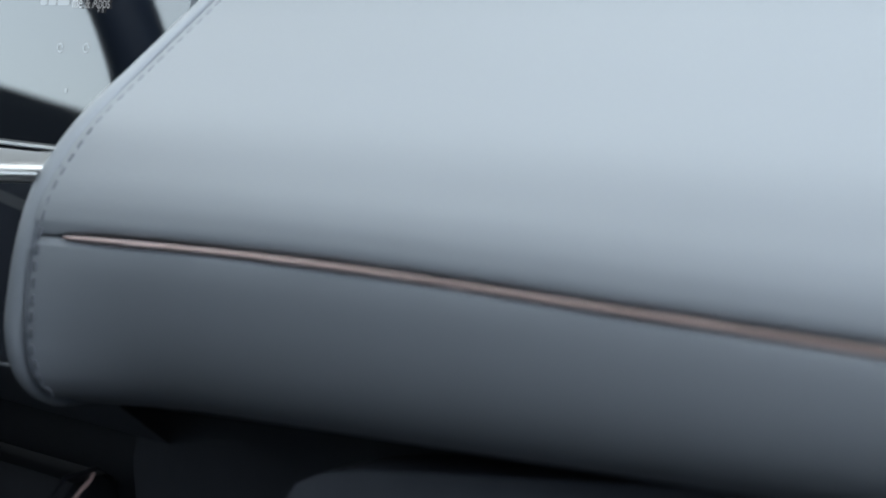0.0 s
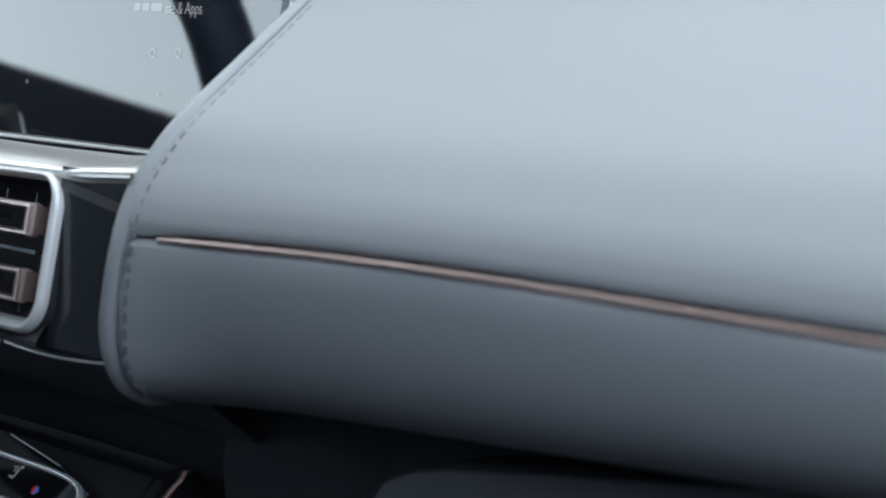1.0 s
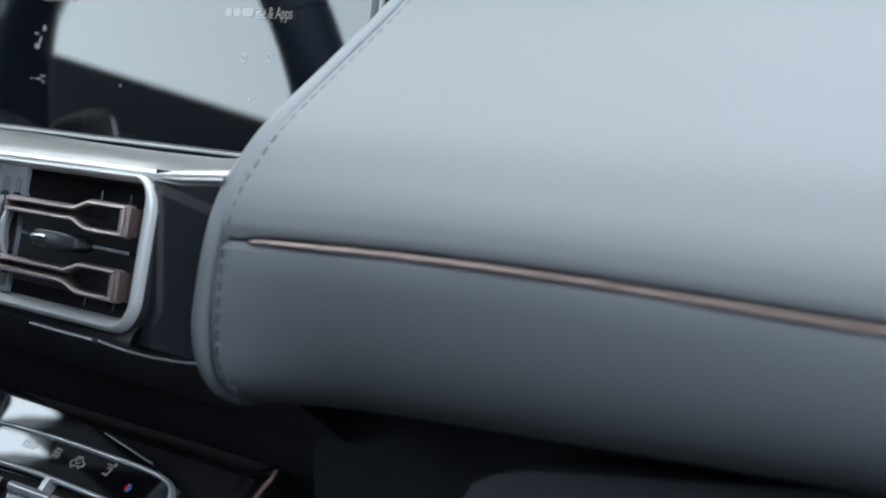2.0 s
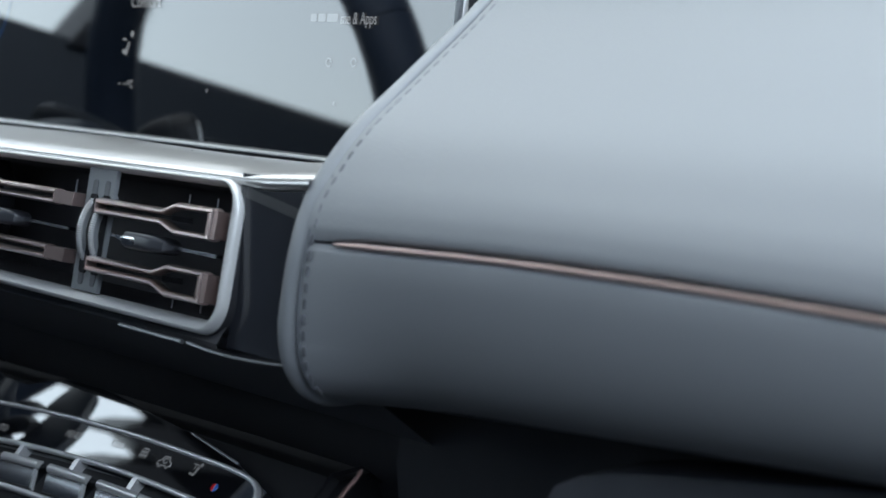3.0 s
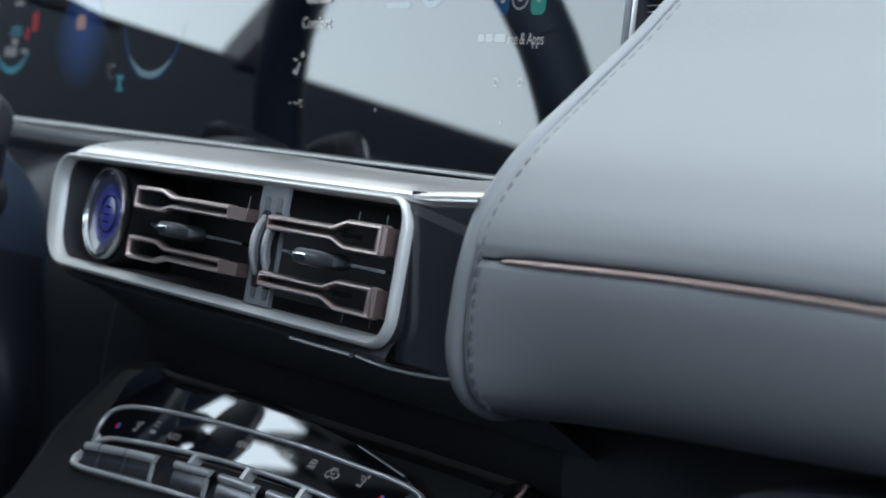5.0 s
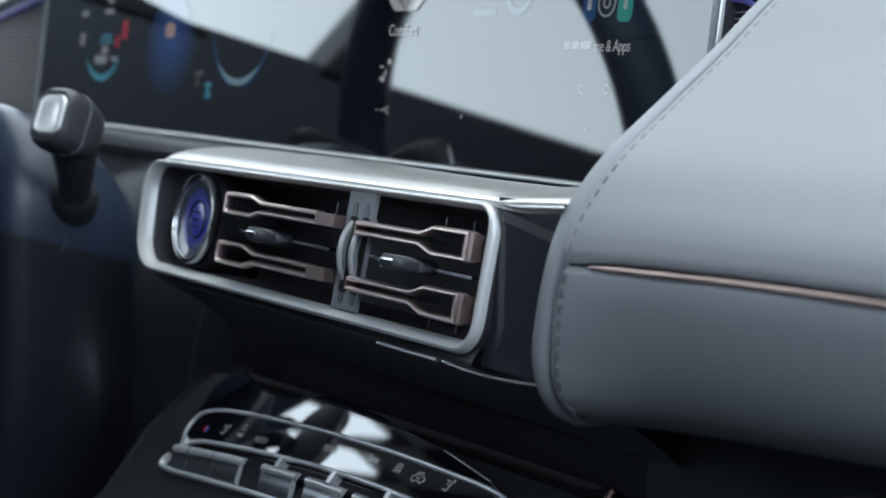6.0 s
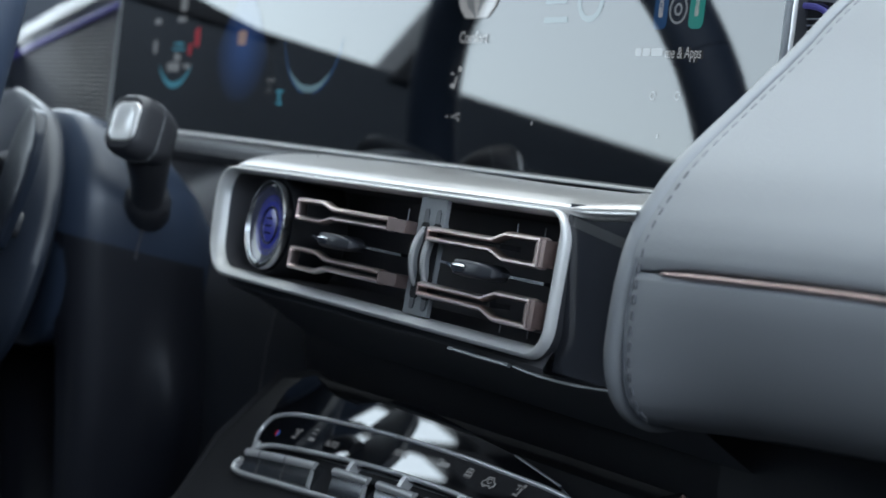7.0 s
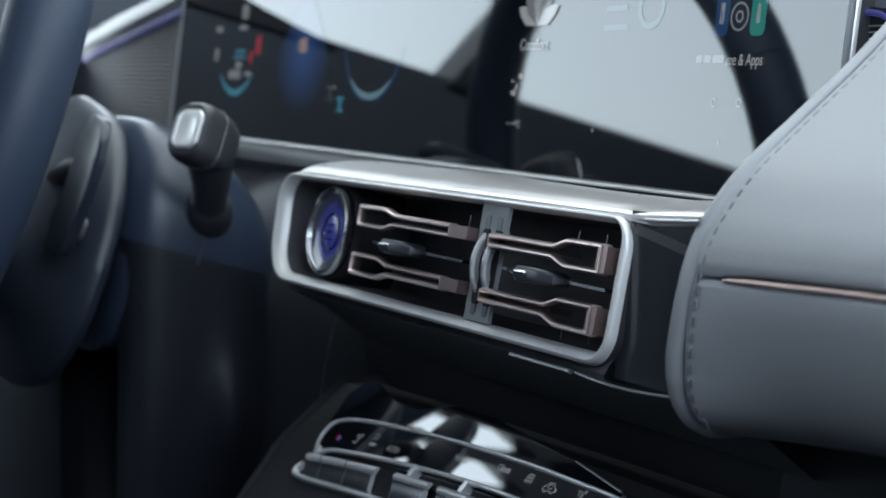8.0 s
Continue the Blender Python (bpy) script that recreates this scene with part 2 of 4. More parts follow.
# Out of view; several outlines are added or widened to cut the window's reflections.
door_wall("wall_left", -0.80, -0.75, 0.772, [[(-0.285, 0.76), (-0.222, 0.76), (-0.272, 0.85), (-0.2935, 0.95), (-0.400, 1.23), (-0.455, 1.23), (-0.354, 0.95), (-0.322, 0.90), (-0.304, 0.86)], [(-1.06, 0.76), (-0.93, 0.76), (-0.87, 1.23), (-1.0, 1.23)], [(-1.5, 0.76), (-1.4, 0.76), (-1.3, 1.23), (-1.4, 1.23)], [(-0.110, 0.768), (-0.070, 0.7745), (-0.035, 0.7805), (-0.005, 0.787), (0.045, 0.806), (0.045, 0.762), (-0.110, 0.762)], [(0.045, 0.795), (-0.212, 0.872), (-0.238, 0.893), (-0.260, 0.935), (-0.270, 0.956), (-0.36, 1.025), (-0.45, 1.096), (-0.92, 1.17), (-0.92, 1.23), (0.045, 1.23)]], "dark blue-grey driver's door trim with black pillars and added reflection blockers", 0.045)
# Unseen panels over the rear side windows, added to darken the lower dashboard.
for name, x0, x1 in (("wall_light_block_left", -0.80, -0.75), ("wall_light_block_right", 0.86, 0.90)):
    part(name, box(x0, x1, -2.2, -0.95, 0.77, 1.24), DOOR)
    tagged(bpy.data.objects[name], "unseen dark panel added to block light from the rear side windows", "wall", kind="structure")
part("wall_corner", box(-1.00, -0.96, -0.02, 0.70, -0.04, 0.80), DOOR)
tagged(bpy.data.objects["wall_corner"], "dark trim beside the driver's dashboard end", "wall", kind="structure")
door_wall("wall_right", 0.86, 0.90, 0.80, [[(-0.95, 0.79), (-0.85, 0.79), (-0.75, 1.23), (-0.85, 1.23)], [(0.25, 0.79), (0.70, 0.79), (0.05, 1.23), (-0.05, 1.23)]], "dark blue-grey passenger door trim with black pillars")

# ---- passenger side of the dashboard ----
SEAM_Z = 0.6318
PAD_X0, PAD_X1 = 0.203, 0.855
UPPER = [(0.50, 0.80), (0.36, 0.795), (0.22, 0.778), (0.13, 0.752), (0.092, 0.735), (0.062, 0.7165), (0.0404, 0.699), (0.0171, 0.6815), (-0.005, 0.6648), (-0.0175, 0.6515), (-0.0232, 0.6435), (-0.0257, 0.6380), (-0.0264, 0.6350), (-0.0259, 0.6334), (-0.0232, 0.6328), (-0.0170, 0.6326)]
LOWER = [(-0.0180, 0.6305), (-0.0244, 0.6304), (-0.0268, 0.6298), (-0.0277, 0.6280), (-0.0285, 0.6200), (-0.0286, 0.6105), (-0.0277, 0.6020), (-0.0258, 0.5945), (-0.0226, 0.5880), (-0.0175, 0.5828), (-0.0100, 0.5790), (0.0020, 0.5765), (0.03, 0.5745), (0.08, 0.5745)]
WHOLE = UPPER[:9] + [(-0.0175, 0.6515), (-0.0240, 0.6415), (-0.0285, 0.6283), (-0.0307, 0.6105), (-0.0310, 0.6010), (-0.0300, 0.5940), (-0.0274, 0.5878), (-0.0225, 0.5828), (-0.0135, 0.5792), (0.0, 0.5770)]


def taper(x, z):
    """The lower part gets shallower towards the door."""
    k = 1.0 - 0.56 * min(1.0, max(0.0, (x - 0.20) / 0.42))
    return z if z >= SEAM_Z else SEAM_Z - (SEAM_Z - z) * k


def bow(x):
    """The seam line rises from its end, then runs level."""
    return 0.0040 * math.sin(math.pi / 2 * min(1.0, max(0.0, (x - 0.205) / 0.145))) - 0.006 * max(0.0, x - 0.36)


def seam_point(x, y, z):
    near = math.exp(-((z - SEAM_Z) / 0.022) ** 2)
    k = min(1.0, max(0.0, (x - 0.2140) / 0.008))
    if abs(z - SEAM_Z) < 0.0040 and y > -0.0268:
        y = -0.0264 + (y + 0.0264) * (0.12 + 0.88 * k)
        z = SEAM_Z + (z - SEAM_Z) * (0.35 + 0.65 * k)
    swell = max(0.0, 1.0 - max(0.0, x - 0.203) / 0.05) ** 2 * min(1.0, max(0.0, (0.628 - z) / 0.03)) * min(1.0, max(0.0, (z - 0.577) / 0.006))
    roll = (0.0050 - 0.0042 * min(1.0, max(0.0, (x - 0.25) / 0.2))) * min(1.0, max(0.0, (x - 0.207) / 0.035)) * (max(0.0, 0.624 - z) / 0.040) ** 1.3
    y += roll * (y < 0.0)
    return (x, y - (0.0030 + 0.0018 * min(1.0, max(0.0, (0.601 - z) / 0.012))) * swell, taper(x, z) + bow(x) * near)


def pad_skin(profile, xs, steps=6):
    line = [(p.x, p.y) for p in spline([(y, z, 0) for y, z in profile], steps)]
    return loft([[seam_point(x, y, z) for y, z in line] for x in xs], False)


XS = [PAD_X0 + 0.0025 * k for k in range(5)] + [0.218 + (PAD_X1 - 0.218) * k / 44 for k in range(45)]
dash = thing("passenger_dashboard", "pale grey leather passenger dashboard with rose metal seam strip", "dashboard")
part("upper_panel", pad_skin(UPPER, XS), LEATHER, dash, "grained grey leather upper panel")
part("lower_panel", pad_skin(LOWER, XS), LEATHER, dash, "grained grey leather lower panel")
core = bmesh.new()
ring = [(p.x, p.y) for p in spline([(y, z, 0) for y, z in WHOLE], 4)] + [(0.08, 0.576), (0.50, 0.60)]
loft([[(0.1960 - 0.0030 * min(1.0, max(0.0, (0.630 - z) / 0.025)), y + 0.0030, z) for y, z in ring], [(0.2060, y + 0.0016, z) for y, z in ring]], True, True, core)
part("end_cap", core, PIPING, dash, "grey leather end cap")
part("seam_backing", box(PAD_X0, PAD_X1, -0.0186, -0.0146, SEAM_Z - 0.002, SEAM_Z + 0.0045), DARK, dash)
pl = spline([(0.1988, y + 0.0030, z) for y, z in WHOLE], 6)
slim = [min(1.0, max(0.0, (p.z - 0.632) / 0.050)) for p in pl]
pl = [Vector((p.x - 0.0030 * min(1.0, max(0.0, (0.630 - p.z) / 0.025)), p.y - 0.0012 * k, p.z + 0.0009 * k)) for p, k in zip(pl, slim)]
part("piping", sweep(pl, 0.0034, 0.0050, 16, up=(1, 0, 0), radii=[(1.0 - 0.46 * k) * min(1.0, 0.3 + 0.09 * (len(pl) - 1 - i)) for i, k in enumerate(slim)]), PIPING, dash, "rolled grey leather piping")
strip_path = [Vector((0.2172 + (PAD_X1 - 0.2172) * (k / 60) ** 1.3, -0.0268 + 0.0002 * math.sin(k * 0.7), SEAM_Z - 0.0002)) for k in range(61)]
strip_path = [Vector((p.x, p.y, p.z + bow(p.x))) for p in strip_path]
part("seam_strip", sweep(strip_path, 0.00080, 0.00090, 10, radii=[0.3, 0.7, 0.9] + [1.0] * 58), SEAM_METAL, dash, "thin rose metal seam strip")
# stitches beside the piping
st_line = spline([(0.2068 - 0.0010 * min(1.0, max(0.0, (z - 0.632) / 0.05)), y + (0.0002 if z < 0.65 else 0.0003), z) for y, z in WHOLE[4:-2]], 30)
st_mesh = {}
gap, last, count = 0.0047, 0.0, 0
for a, b in zip(st_line, st_line[1:]):
    last += (b - a).length
    if last >= gap and count < 60:
        last, count = 0.0, count + 1
        d = (b - a).normalized()
        m = Matrix.Translation(b) @ d.to_track_quat("Z", "X").to_matrix().to_4x4()
        thread = PALE_THREAD if b.z > 0.662 else THREAD
        if thread not in st_mesh:
            bm = sweep([(0, 0, -0.0016), (0, 0, -0.0013), (0, 0, 0), (0, 0, 0.0013), (0, 0, 0.0016)], 0.00060, 0.00056, 6, up=(1, 0, 0), radii=[0.3, 0.9, 1, 0.9, 0.3])
            st = part("stitch", bm, thread, dash, "grey thread stitch")
            st_mesh[thread] = st.data
        else:
            st = new("stitch", st_mesh[thread])
            st.parent = dash
        st.matrix_world = m
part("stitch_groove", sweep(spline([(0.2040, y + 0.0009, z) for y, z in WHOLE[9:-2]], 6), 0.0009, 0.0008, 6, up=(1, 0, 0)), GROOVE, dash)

# glove box below
glove = thing("glove_box", "dark soft plastic glove box below the passenger dashboard", "glove box")
gl = [(0.30, 0.30), (0.82, 0.30), (0.84, 0.32), (0.84, 0.609), (0.60, 0.604), (0.48, 0.5985), (0.42, 0.5920), (0.37, 0.5845), (0.335, 0.5795), (0.312, 0.5758), (0.298, 0.5725), (0.2875, 0.5675), (0.2820, 0.5600), (0.2800, 0.5480), (0.282, 0.33)]
part("glove_box_door", prism(gl, -0.02, 0.006, lambda u, v, d: Vector((u, 0.006 - d, v)), 0.003), DARK, glove)
part("surround", loft([[(x, y, z) for y, z in ((0.08, 0.60), (0.035, 0.60), (0.024, 0.55), (0.045, 0.30), (0.10, 0.20))] for x in (0.183, 0.855)], False), SATIN_BLACK, glove)

# ---- centre air vents ----
VO = (0.0, -0.0224, 0.62)
V = frame_place(VO, 12.0)
vent = thing("air_vent_unit", "twin centre air vents in satin silver frame with rose vanes", "air vent")


def vent_ring(inset, d, steps=8):
    r = [max(0.002, q - inset) for q in (0.020, 0.013, 0.011, 0.018)]
    pts = rounded(-0.1535 + inset * (1.3 if inset > 0 else 1.0), 0.1525 - inset, -0.0266 + inset * 0.82, 0.0270 - inset * 0.45, r, steps)
    return [V(u - 0.12 * (v + 0.02) * min(1.0, max(0.0, -u / 0.1)), v, d) for u, v in pts]


part("frame_side", loft([vent_ring(0.0002, -0.014), vent_ring(0.0, -0.0028)], True), SATIN_BLACK, vent)
FRAME_PROFILE = ((0.0, -0.0028), (0.0002, -0.0010), (0.0006, 0.0000), (0.0012, 0.0006), (0.0022, 0.0008), (0.0034, 0.0003), (0.0046, -0.0009), (0.0055, -0.0027), (0.0061, -0.0056))
part("frame", loft([vent_ring(i, d) for i, d in FRAME_PROFILE], True), FRAME_SILVER, vent, "satin silver vent frame")
cup = loft([vent_ring(0.0064, -0.0055), vent_ring(0.0072, -0.016), vent_ring(0.0080, -0.045)])
cup.verts.ensure_lookup_table()
cup.faces.new(cup.verts[-(len(cup.verts) // 3):])
part("housing_lip", loft([vent_ring(0.0062, -0.0050), vent_ring(0.0066, -0.0150)]), DARK, vent)
part("housing", cup, VOID, vent, "black vent housing")
part("housing_shell", loft([vent_ring(-0.003, -0.010), vent_ring(-0.003, -0.060)]), PIANO, vent)

# blades: a loop that narrows to a slim neck
def blade(u0, u1, un, ue, vc, flip):
    """A vane: loop from u0 to un, neck from un to ue, end block to u1."""
    hw, hn = (0.0046 if flip else 0.0040), 0.0019
    pts = [(u0, vc - hw), (u0, vc + hw)]
    s = -1 if flip else 1
    pts += [(un - s * 0.009, vc + hw), (un, vc + hn), (ue, vc + hn), (ue, vc - hn), (un, vc - hn), (un - s * 0.009, vc - hw)]
    ob = part("vane", sweep([V(u, v, 0.0010) for u, v in pts], 0.00125, 0.0027, 10, closed=True, up=V(0, 0, 1) - V(0, 0, 0)), ROSE, vent, "rose metal vane")
    a, b = sorted((ue, u1))
    part("vane_end", prism([(a, vc - 0.0026), (b, vc - 0.0026), (b, vc + 0.0026), (a, vc + 0.0026)], -0.004, 0.0034, V, 0.0021), BLOCK_ROSE, ob)
    part("vane_web", prism([(min(un, ue), vc - 0.0010), (max(un, ue), vc - 0.0010), (max(un, ue), vc + 0.0010), (min(un, ue), vc + 0.0010)], -0.010, -0.001, V), CONSOLE, ob)
    return ob


for vc in (0.0118, -0.0098):
    blade(-0.0550, 0.0455, -0.0215, 0.0300, vc, False)
    ob = blade(0.1420, 0.0625, 0.1100, 0.0635, vc - 0.0010, True)
    part("vane_tip", prism([(0.1395, vc - 0.0058), (0.1455, vc - 0.0058), (0.1455, vc + 0.0038), (0.1395, vc + 0.0038)], -0.003, 0.0030, V, 0.0018), BLOCK_ROSE, ob)
for u0, u1, ut in ((-0.047, 0.036, -0.0270), (0.068, 0.141, 0.0880)):
    rod = part("vane_rod", prism([(u0, 0.0004), (u1, -0.0003), (u1, 0.0009), (u0, 0.0016)], -0.009, -0.002, V, 0.0003), LEVER, vent)
    tab = part("slider_tab", loft([[V(ut + du, 0.0004 + v * k, -0.002 + d * k) for v, d in rounded(-0.0031, 0.0033, -0.0062, 0.0070, 0.0019, 4)] for du, k in ((0.0, 0.82), (0.0006, 0.94), (0.003, 0.97), (0.011, 1.0), (0.015, 1.0), (0.020, 0.90), (0.0245, 0.6), (0.0255, 0.3))], True, True), TAB_BODY, vent, "dark slider tab with chrome front")
    face_line = ((-0.0030, -0.0050), (-0.0032, 0.0030), (-0.0027, 0.0046), (-0.0006, 0.0060), (0.0006, 0.0062), (0.0028, 0.0040), (0.0034, 0.0022), (0.0034, -0.0050))
    part("tab_face", loft([[V(ut + du, 0.0004 + v * k, -0.0006 + d * k) for v, d in face_line] for du, k in ((-0.0002, 0.86), (0.0004, 0.97), (0.0012, 1.0), (0.0088, 1.0), (0.0096, 0.97), (0.0100, 0.9))], True, True), TAB, tab, "satin chrome front cap")
    part("tab_stem", prism([(ut - 0.0060, 0.0000), (ut + 0.001, -0.0004), (ut + 0.001, 0.0012), (ut - 0.0060, 0.0010)], -0.004, 0.0030, V, 0.0003), TAB, tab)
# thin upright fins behind the vanes
for u, spans in ((0.030, ((0.0140, 0.0195),)), (0.1125, ((0.0156, 0.0200), (-0.0205, -0.0160))), (0.1310, ((0.0156, 0.0200), (-0.0200, -0.0162)))):
    for va, vb in spans:
        part("fin", prism([(u, va), (u + 0.0002, va), (u + 0.0002, vb), (u, vb)], -0.0058, -0.0054, V), RIB, vent)
# divider with two thumbwheels
dv = part("divider", prism([(0.0462, -0.0215), (0.0655, -0.0215), (0.0668, 0.0248), (0.0462, 0.0248)], -0.0032, -0.0015, V, 0.0006), GREY_PLASTIC, vent, "mid grey divider plate")
for uc in (0.0525, 0.0617):
    part("slot", prism(rounded(uc - 0.0020, uc + 0.0034, -0.0150, 0.0150, 0.0016, 4), -0.003, -0.0009, V), CONSOLE, dv)
    for va, vb in ((0.0140, 0.0205), (-0.0195, -0.0140)):
        part("groove", prism(rounded(uc - 0.0018, uc + 0.0018, va, vb, 0.0016, 4), -0.003, -0.0012, V), EDGE, dv)
    side = [[V(uc + du, 0.0015 + r * math.sin(radians(a)), -0.0165 + r * math.cos(radians(a))) for du, r in ((-0.0012, 0.0165), (-0.0012, 0.0186), (0.0010, 0.0186), (0.0010, 0.0165))] for a in range(-52, 53, 4)]
    tw = part("thumbwheel", loft(side, True, True), WHEEL_SIDE, vent, "ribbed silver thumbwheel")
    bm = bmesh.new()
    for k in range(40):
        a0, a1 = radians(-50 + 2.5 * k), radians(-50 + 2.5 * k + 1.5)
        loft([[V(uc + du, 0.0015 + r * math.sin(a), -0.0165 + r * math.cos(a)) for du, r in ((-0.0013, 0.0184), (-0.0011, 0.0196), (0.0009, 0.0196), (0.0011, 0.0184))] for a in (a0, a1)], True, True, bm)
    part("ribbing", bm, SILVER, tw, smooth=False)

# start button
def disc(place, uc, vc, profile, n=48):
    rings = [[place(uc + r * math.cos(2 * math.pi * k / n), vc + r * math.sin(2 * math.pi * k / n), d) for k in range(n)] for r, d in profile]
    return loft(rings, True, True)


def hoop(profile, n=56):
    """An open ring round the start button's axis."""
    return loft([[V(BU + r * math.cos(2 * math.pi * k / n), BV + r * math.sin(2 * math.pi * k / n), d) for k in range(n)] for r, d in profile])


BU, BV = -0.0940, 0.0018
button = part("start_button", disc(V, BU, BV, [(0.0262, -0.030), (0.0252, -0.0180), (0.0236, -0.0075), (0.0222, -0.0040), (0.0208, -0.0060)]), CONSOLE, vent, "round start button with thin chrome rings and a blue lit dish")
part("ring", hoop([(0.0208, -0.0044), (0.0208, -0.0006), (0.0206, 0.0000), (0.0202, 0.0000), (0.0200, -0.0006), (0.0199, -0.0044)]), RING, button, "thin chrome ring")
part("ring_gap", hoop([(0.0200, -0.0022), (0.0194, -0.0012), (0.0186, -0.0014)]), PIANO, button, "glossy black ring")
part("inner_ring", hoop([(0.0187, -0.0030), (0.0187, -0.0010), (0.0185, -0.0004), (0.0180, -0.0005), (0.0178, -0.0012), (0.0177, -0.0034)]), RING, button, "thin chrome inner ring")
part("dish", hoop([(0.0178, -0.0014), (0.0166, -0.0018), (0.0150, -0.0023), (0.0140, -0.0025)]), BUTTON_RIM, button, "smoky blue glass dish")
part("lit_face", hoop([(0.0141, -0.0025), (0.0128, -0.0028), (0.0108, -0.0030), (0.0088, -0.0031)]), BUTTON_BLUE, button, "blue lit face")
ticks = bmesh.new()
for k in range(40):
    a = 2 * math.pi * k / 40
    c, q = math.cos(a), math.sin(a)
    loft([[V(BU + r * c - w * q, BV + r * q + w * c, d + h) for r, w, d in ((0.0112, -0.00022, -0.0030), (0.0112, 0.00022, -0.0030), (0.0136, 0.00022, -0.0026), (0.0136, -0.00022, -0.0026))] for h in (-0.0003, 0.0003)], True, True, ticks)
tagged(part("tick_marks", ticks, BUTTON_RIM, button), kind="stuff")
part("dark_ring", hoop([(0.0090, -0.0036), (0.0090, -0.0025), (0.0085, -0.0021), (0.0080, -0.0025), (0.0078, -0.0036)]), PIANO, button)
part("lit_centre", disc(V, BU, BV, [(0.0080, -0.0038), (0.0078, -0.0029), (0.0060, -0.0025), (0.0020, -0.0023)]), BUTTON_BLUE, button, "blue lit centre")
for k in range(3):
    part("marking", prism(rounded(BU - 0.0030, BU + 0.0034, BV - 0.0040 + k * 0.0034, BV - 0.0032 + k * 0.0034, 0.0003, 2), -0.0030, -0.0019, V), PIANO, button)

# silver trim above the vents, running back to the display
trim = thing("upper_trim", "satin silver trim ledge above the centre vents", "trim")
rings = []
for k in range(61):
    x = -0.1545 + (0.204 + 0.1545) * k / 60
    e = max(0.0, (-0.132 - x) / 0.0225)
    lip = VO[2] + 0.978 * 0.0270
    f0 = VO[1] + 0.0056
    w = min(1.0, max(0.0, (x - 0.138) / 0.030))
    w, sag = w * w * (3 - 2 * w), 0.0030 * min(1.0, max(0.0, (x + 0.02) / 0.12))
    lip += 0.0030 * max(0.0, (x - 0.150) / 0.05)
    g = 0.0012 * max(0.0, (x - 0.150) / 0.05)
    row = [(f0 + g + 0.0018 + 0.0022 * w, lip - 0.0012 - 0.0040 * w), (f0 + g + 0.0020 - 0.0022 * w, lip + 0.0001 - 0.0028 * w), (f0 + g + 0.0030 - 0.0036 * w, lip + 0.0010 - 0.0012 * w), (f0 + g + 0.0052 - 0.0028 * w, lip + 0.0020), (f0 + 0.0105, lip + 0.0036), (f0 + 0.0220, lip + 0.0048), (f0 + 0.0380, lip + 0.0046 - 0.5 * sag), (f0 + 0.0520, lip + 0.0028 - sag), (f0 + 0.0545, lip - 0.0040)]
    fine = spline([(p, q, 0) for p, q in row], 4)
    rings.append([(x, p.x + 0.004 * e * e * (p.x < 0.03), p.y - 0.0045 * e ** 3 * (p.y > lip - 0.002)) for p in fine])
part("ledge", loft(rings, False), TRIM, trim, "satin silver ledge")
# black end piece between the vents and the passenger dashboard
end = thing("vent_end_panel", "piano black panel beside the vents with silver lower edge", "trim panel")
er = []
for k in range(15):
    w = k / 14
    u = 0.1495 + 0.0485 * w
    g = 0.0075 * max(0.0, (u - 0.186) / 0.012) ** 2
    er.append([V(u, v, d + g) for v, d in ((0.0296, -0.0017), (0.0235, -0.0020), (0.0140, -0.0029), (0.0020, -0.0040), (-0.0120, -0.0053), (-0.0225, -0.0063), (-0.0290, -0.0063))])
part("panel_face", loft(er, False), END_BLACK, end)
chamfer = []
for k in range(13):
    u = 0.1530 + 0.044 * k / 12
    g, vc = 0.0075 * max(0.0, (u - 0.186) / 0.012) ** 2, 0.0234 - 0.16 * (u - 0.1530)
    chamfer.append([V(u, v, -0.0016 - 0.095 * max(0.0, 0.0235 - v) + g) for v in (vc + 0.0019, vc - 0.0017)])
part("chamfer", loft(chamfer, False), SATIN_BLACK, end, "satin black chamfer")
part("chin", loft([[V(u, v, d - f) for v, d in ((-0.0210, -0.0060), (-0.0245, -0.0040), (-0.0285, -0.0022), (-0.0305, -0.0030), (-0.0310, -0.0120))] for u, f in ((0.088, 0.009), (0.105, 0.006), (0.13, 0.003), (0.1495, 0.0))], False), VOID, end)
part("lower_edge", sweep([V(0.088, -0.0302, -0.0008), V(0.110, -0.0304, -0.0008), V(0.1305, -0.0304, -0.0008)], 0.0010, 0.0009, 8), EDGE, end, "dull silver lower edge")
part("lower_edge", sweep(spline([V(0.134, -0.0302, -0.0008), V(0.150, -0.0312, -0.0016), V(0.168, -0.0312, -0.0040), V(0.196, -0.0292, -0.0080)], 6), 0.0009, 0.0007, 8), EDGE, end, "dull silver lower edge")
part("underside", loft([[V(u, v, d) for v, d in ((-0.024, -0.010), (-0.0305, -0.012), (-0.036, -0.032), (-0.050, -0.060))] for u in (-0.15, 0.0, 0.2)], False), DARK, end)

# ---- display ----
SO = (0.0, 0.075, 0.655)
SP = frame_place(SO, 8.0)
screen = thing("wide_display", "wide black glass dashboard display showing gauges and menus", "display")
SX0, SX1, SV0, SV1 = -0.586, 0.1445, -0.010, 0.150
part("glass", prism(rounded(SX0, SX1, SV0, SV1, 0.006, 5), -0.004, 0.0, SP, 0.0008), GLASS_BLACK, screen, "glossy black display glass")
part("rim", sweep([SP(u, v, -0.0010) for u, v in rounded(SX0 - 0.0014, SX1 + 0.0014, SV0 - 0.001, SV1 + 0.0014, 0.007, 5)], 0.0012, 0.0022, 8, closed=True, up=(0, 1, 0)), GREY_PLASTIC, screen, "thin grey display rim")
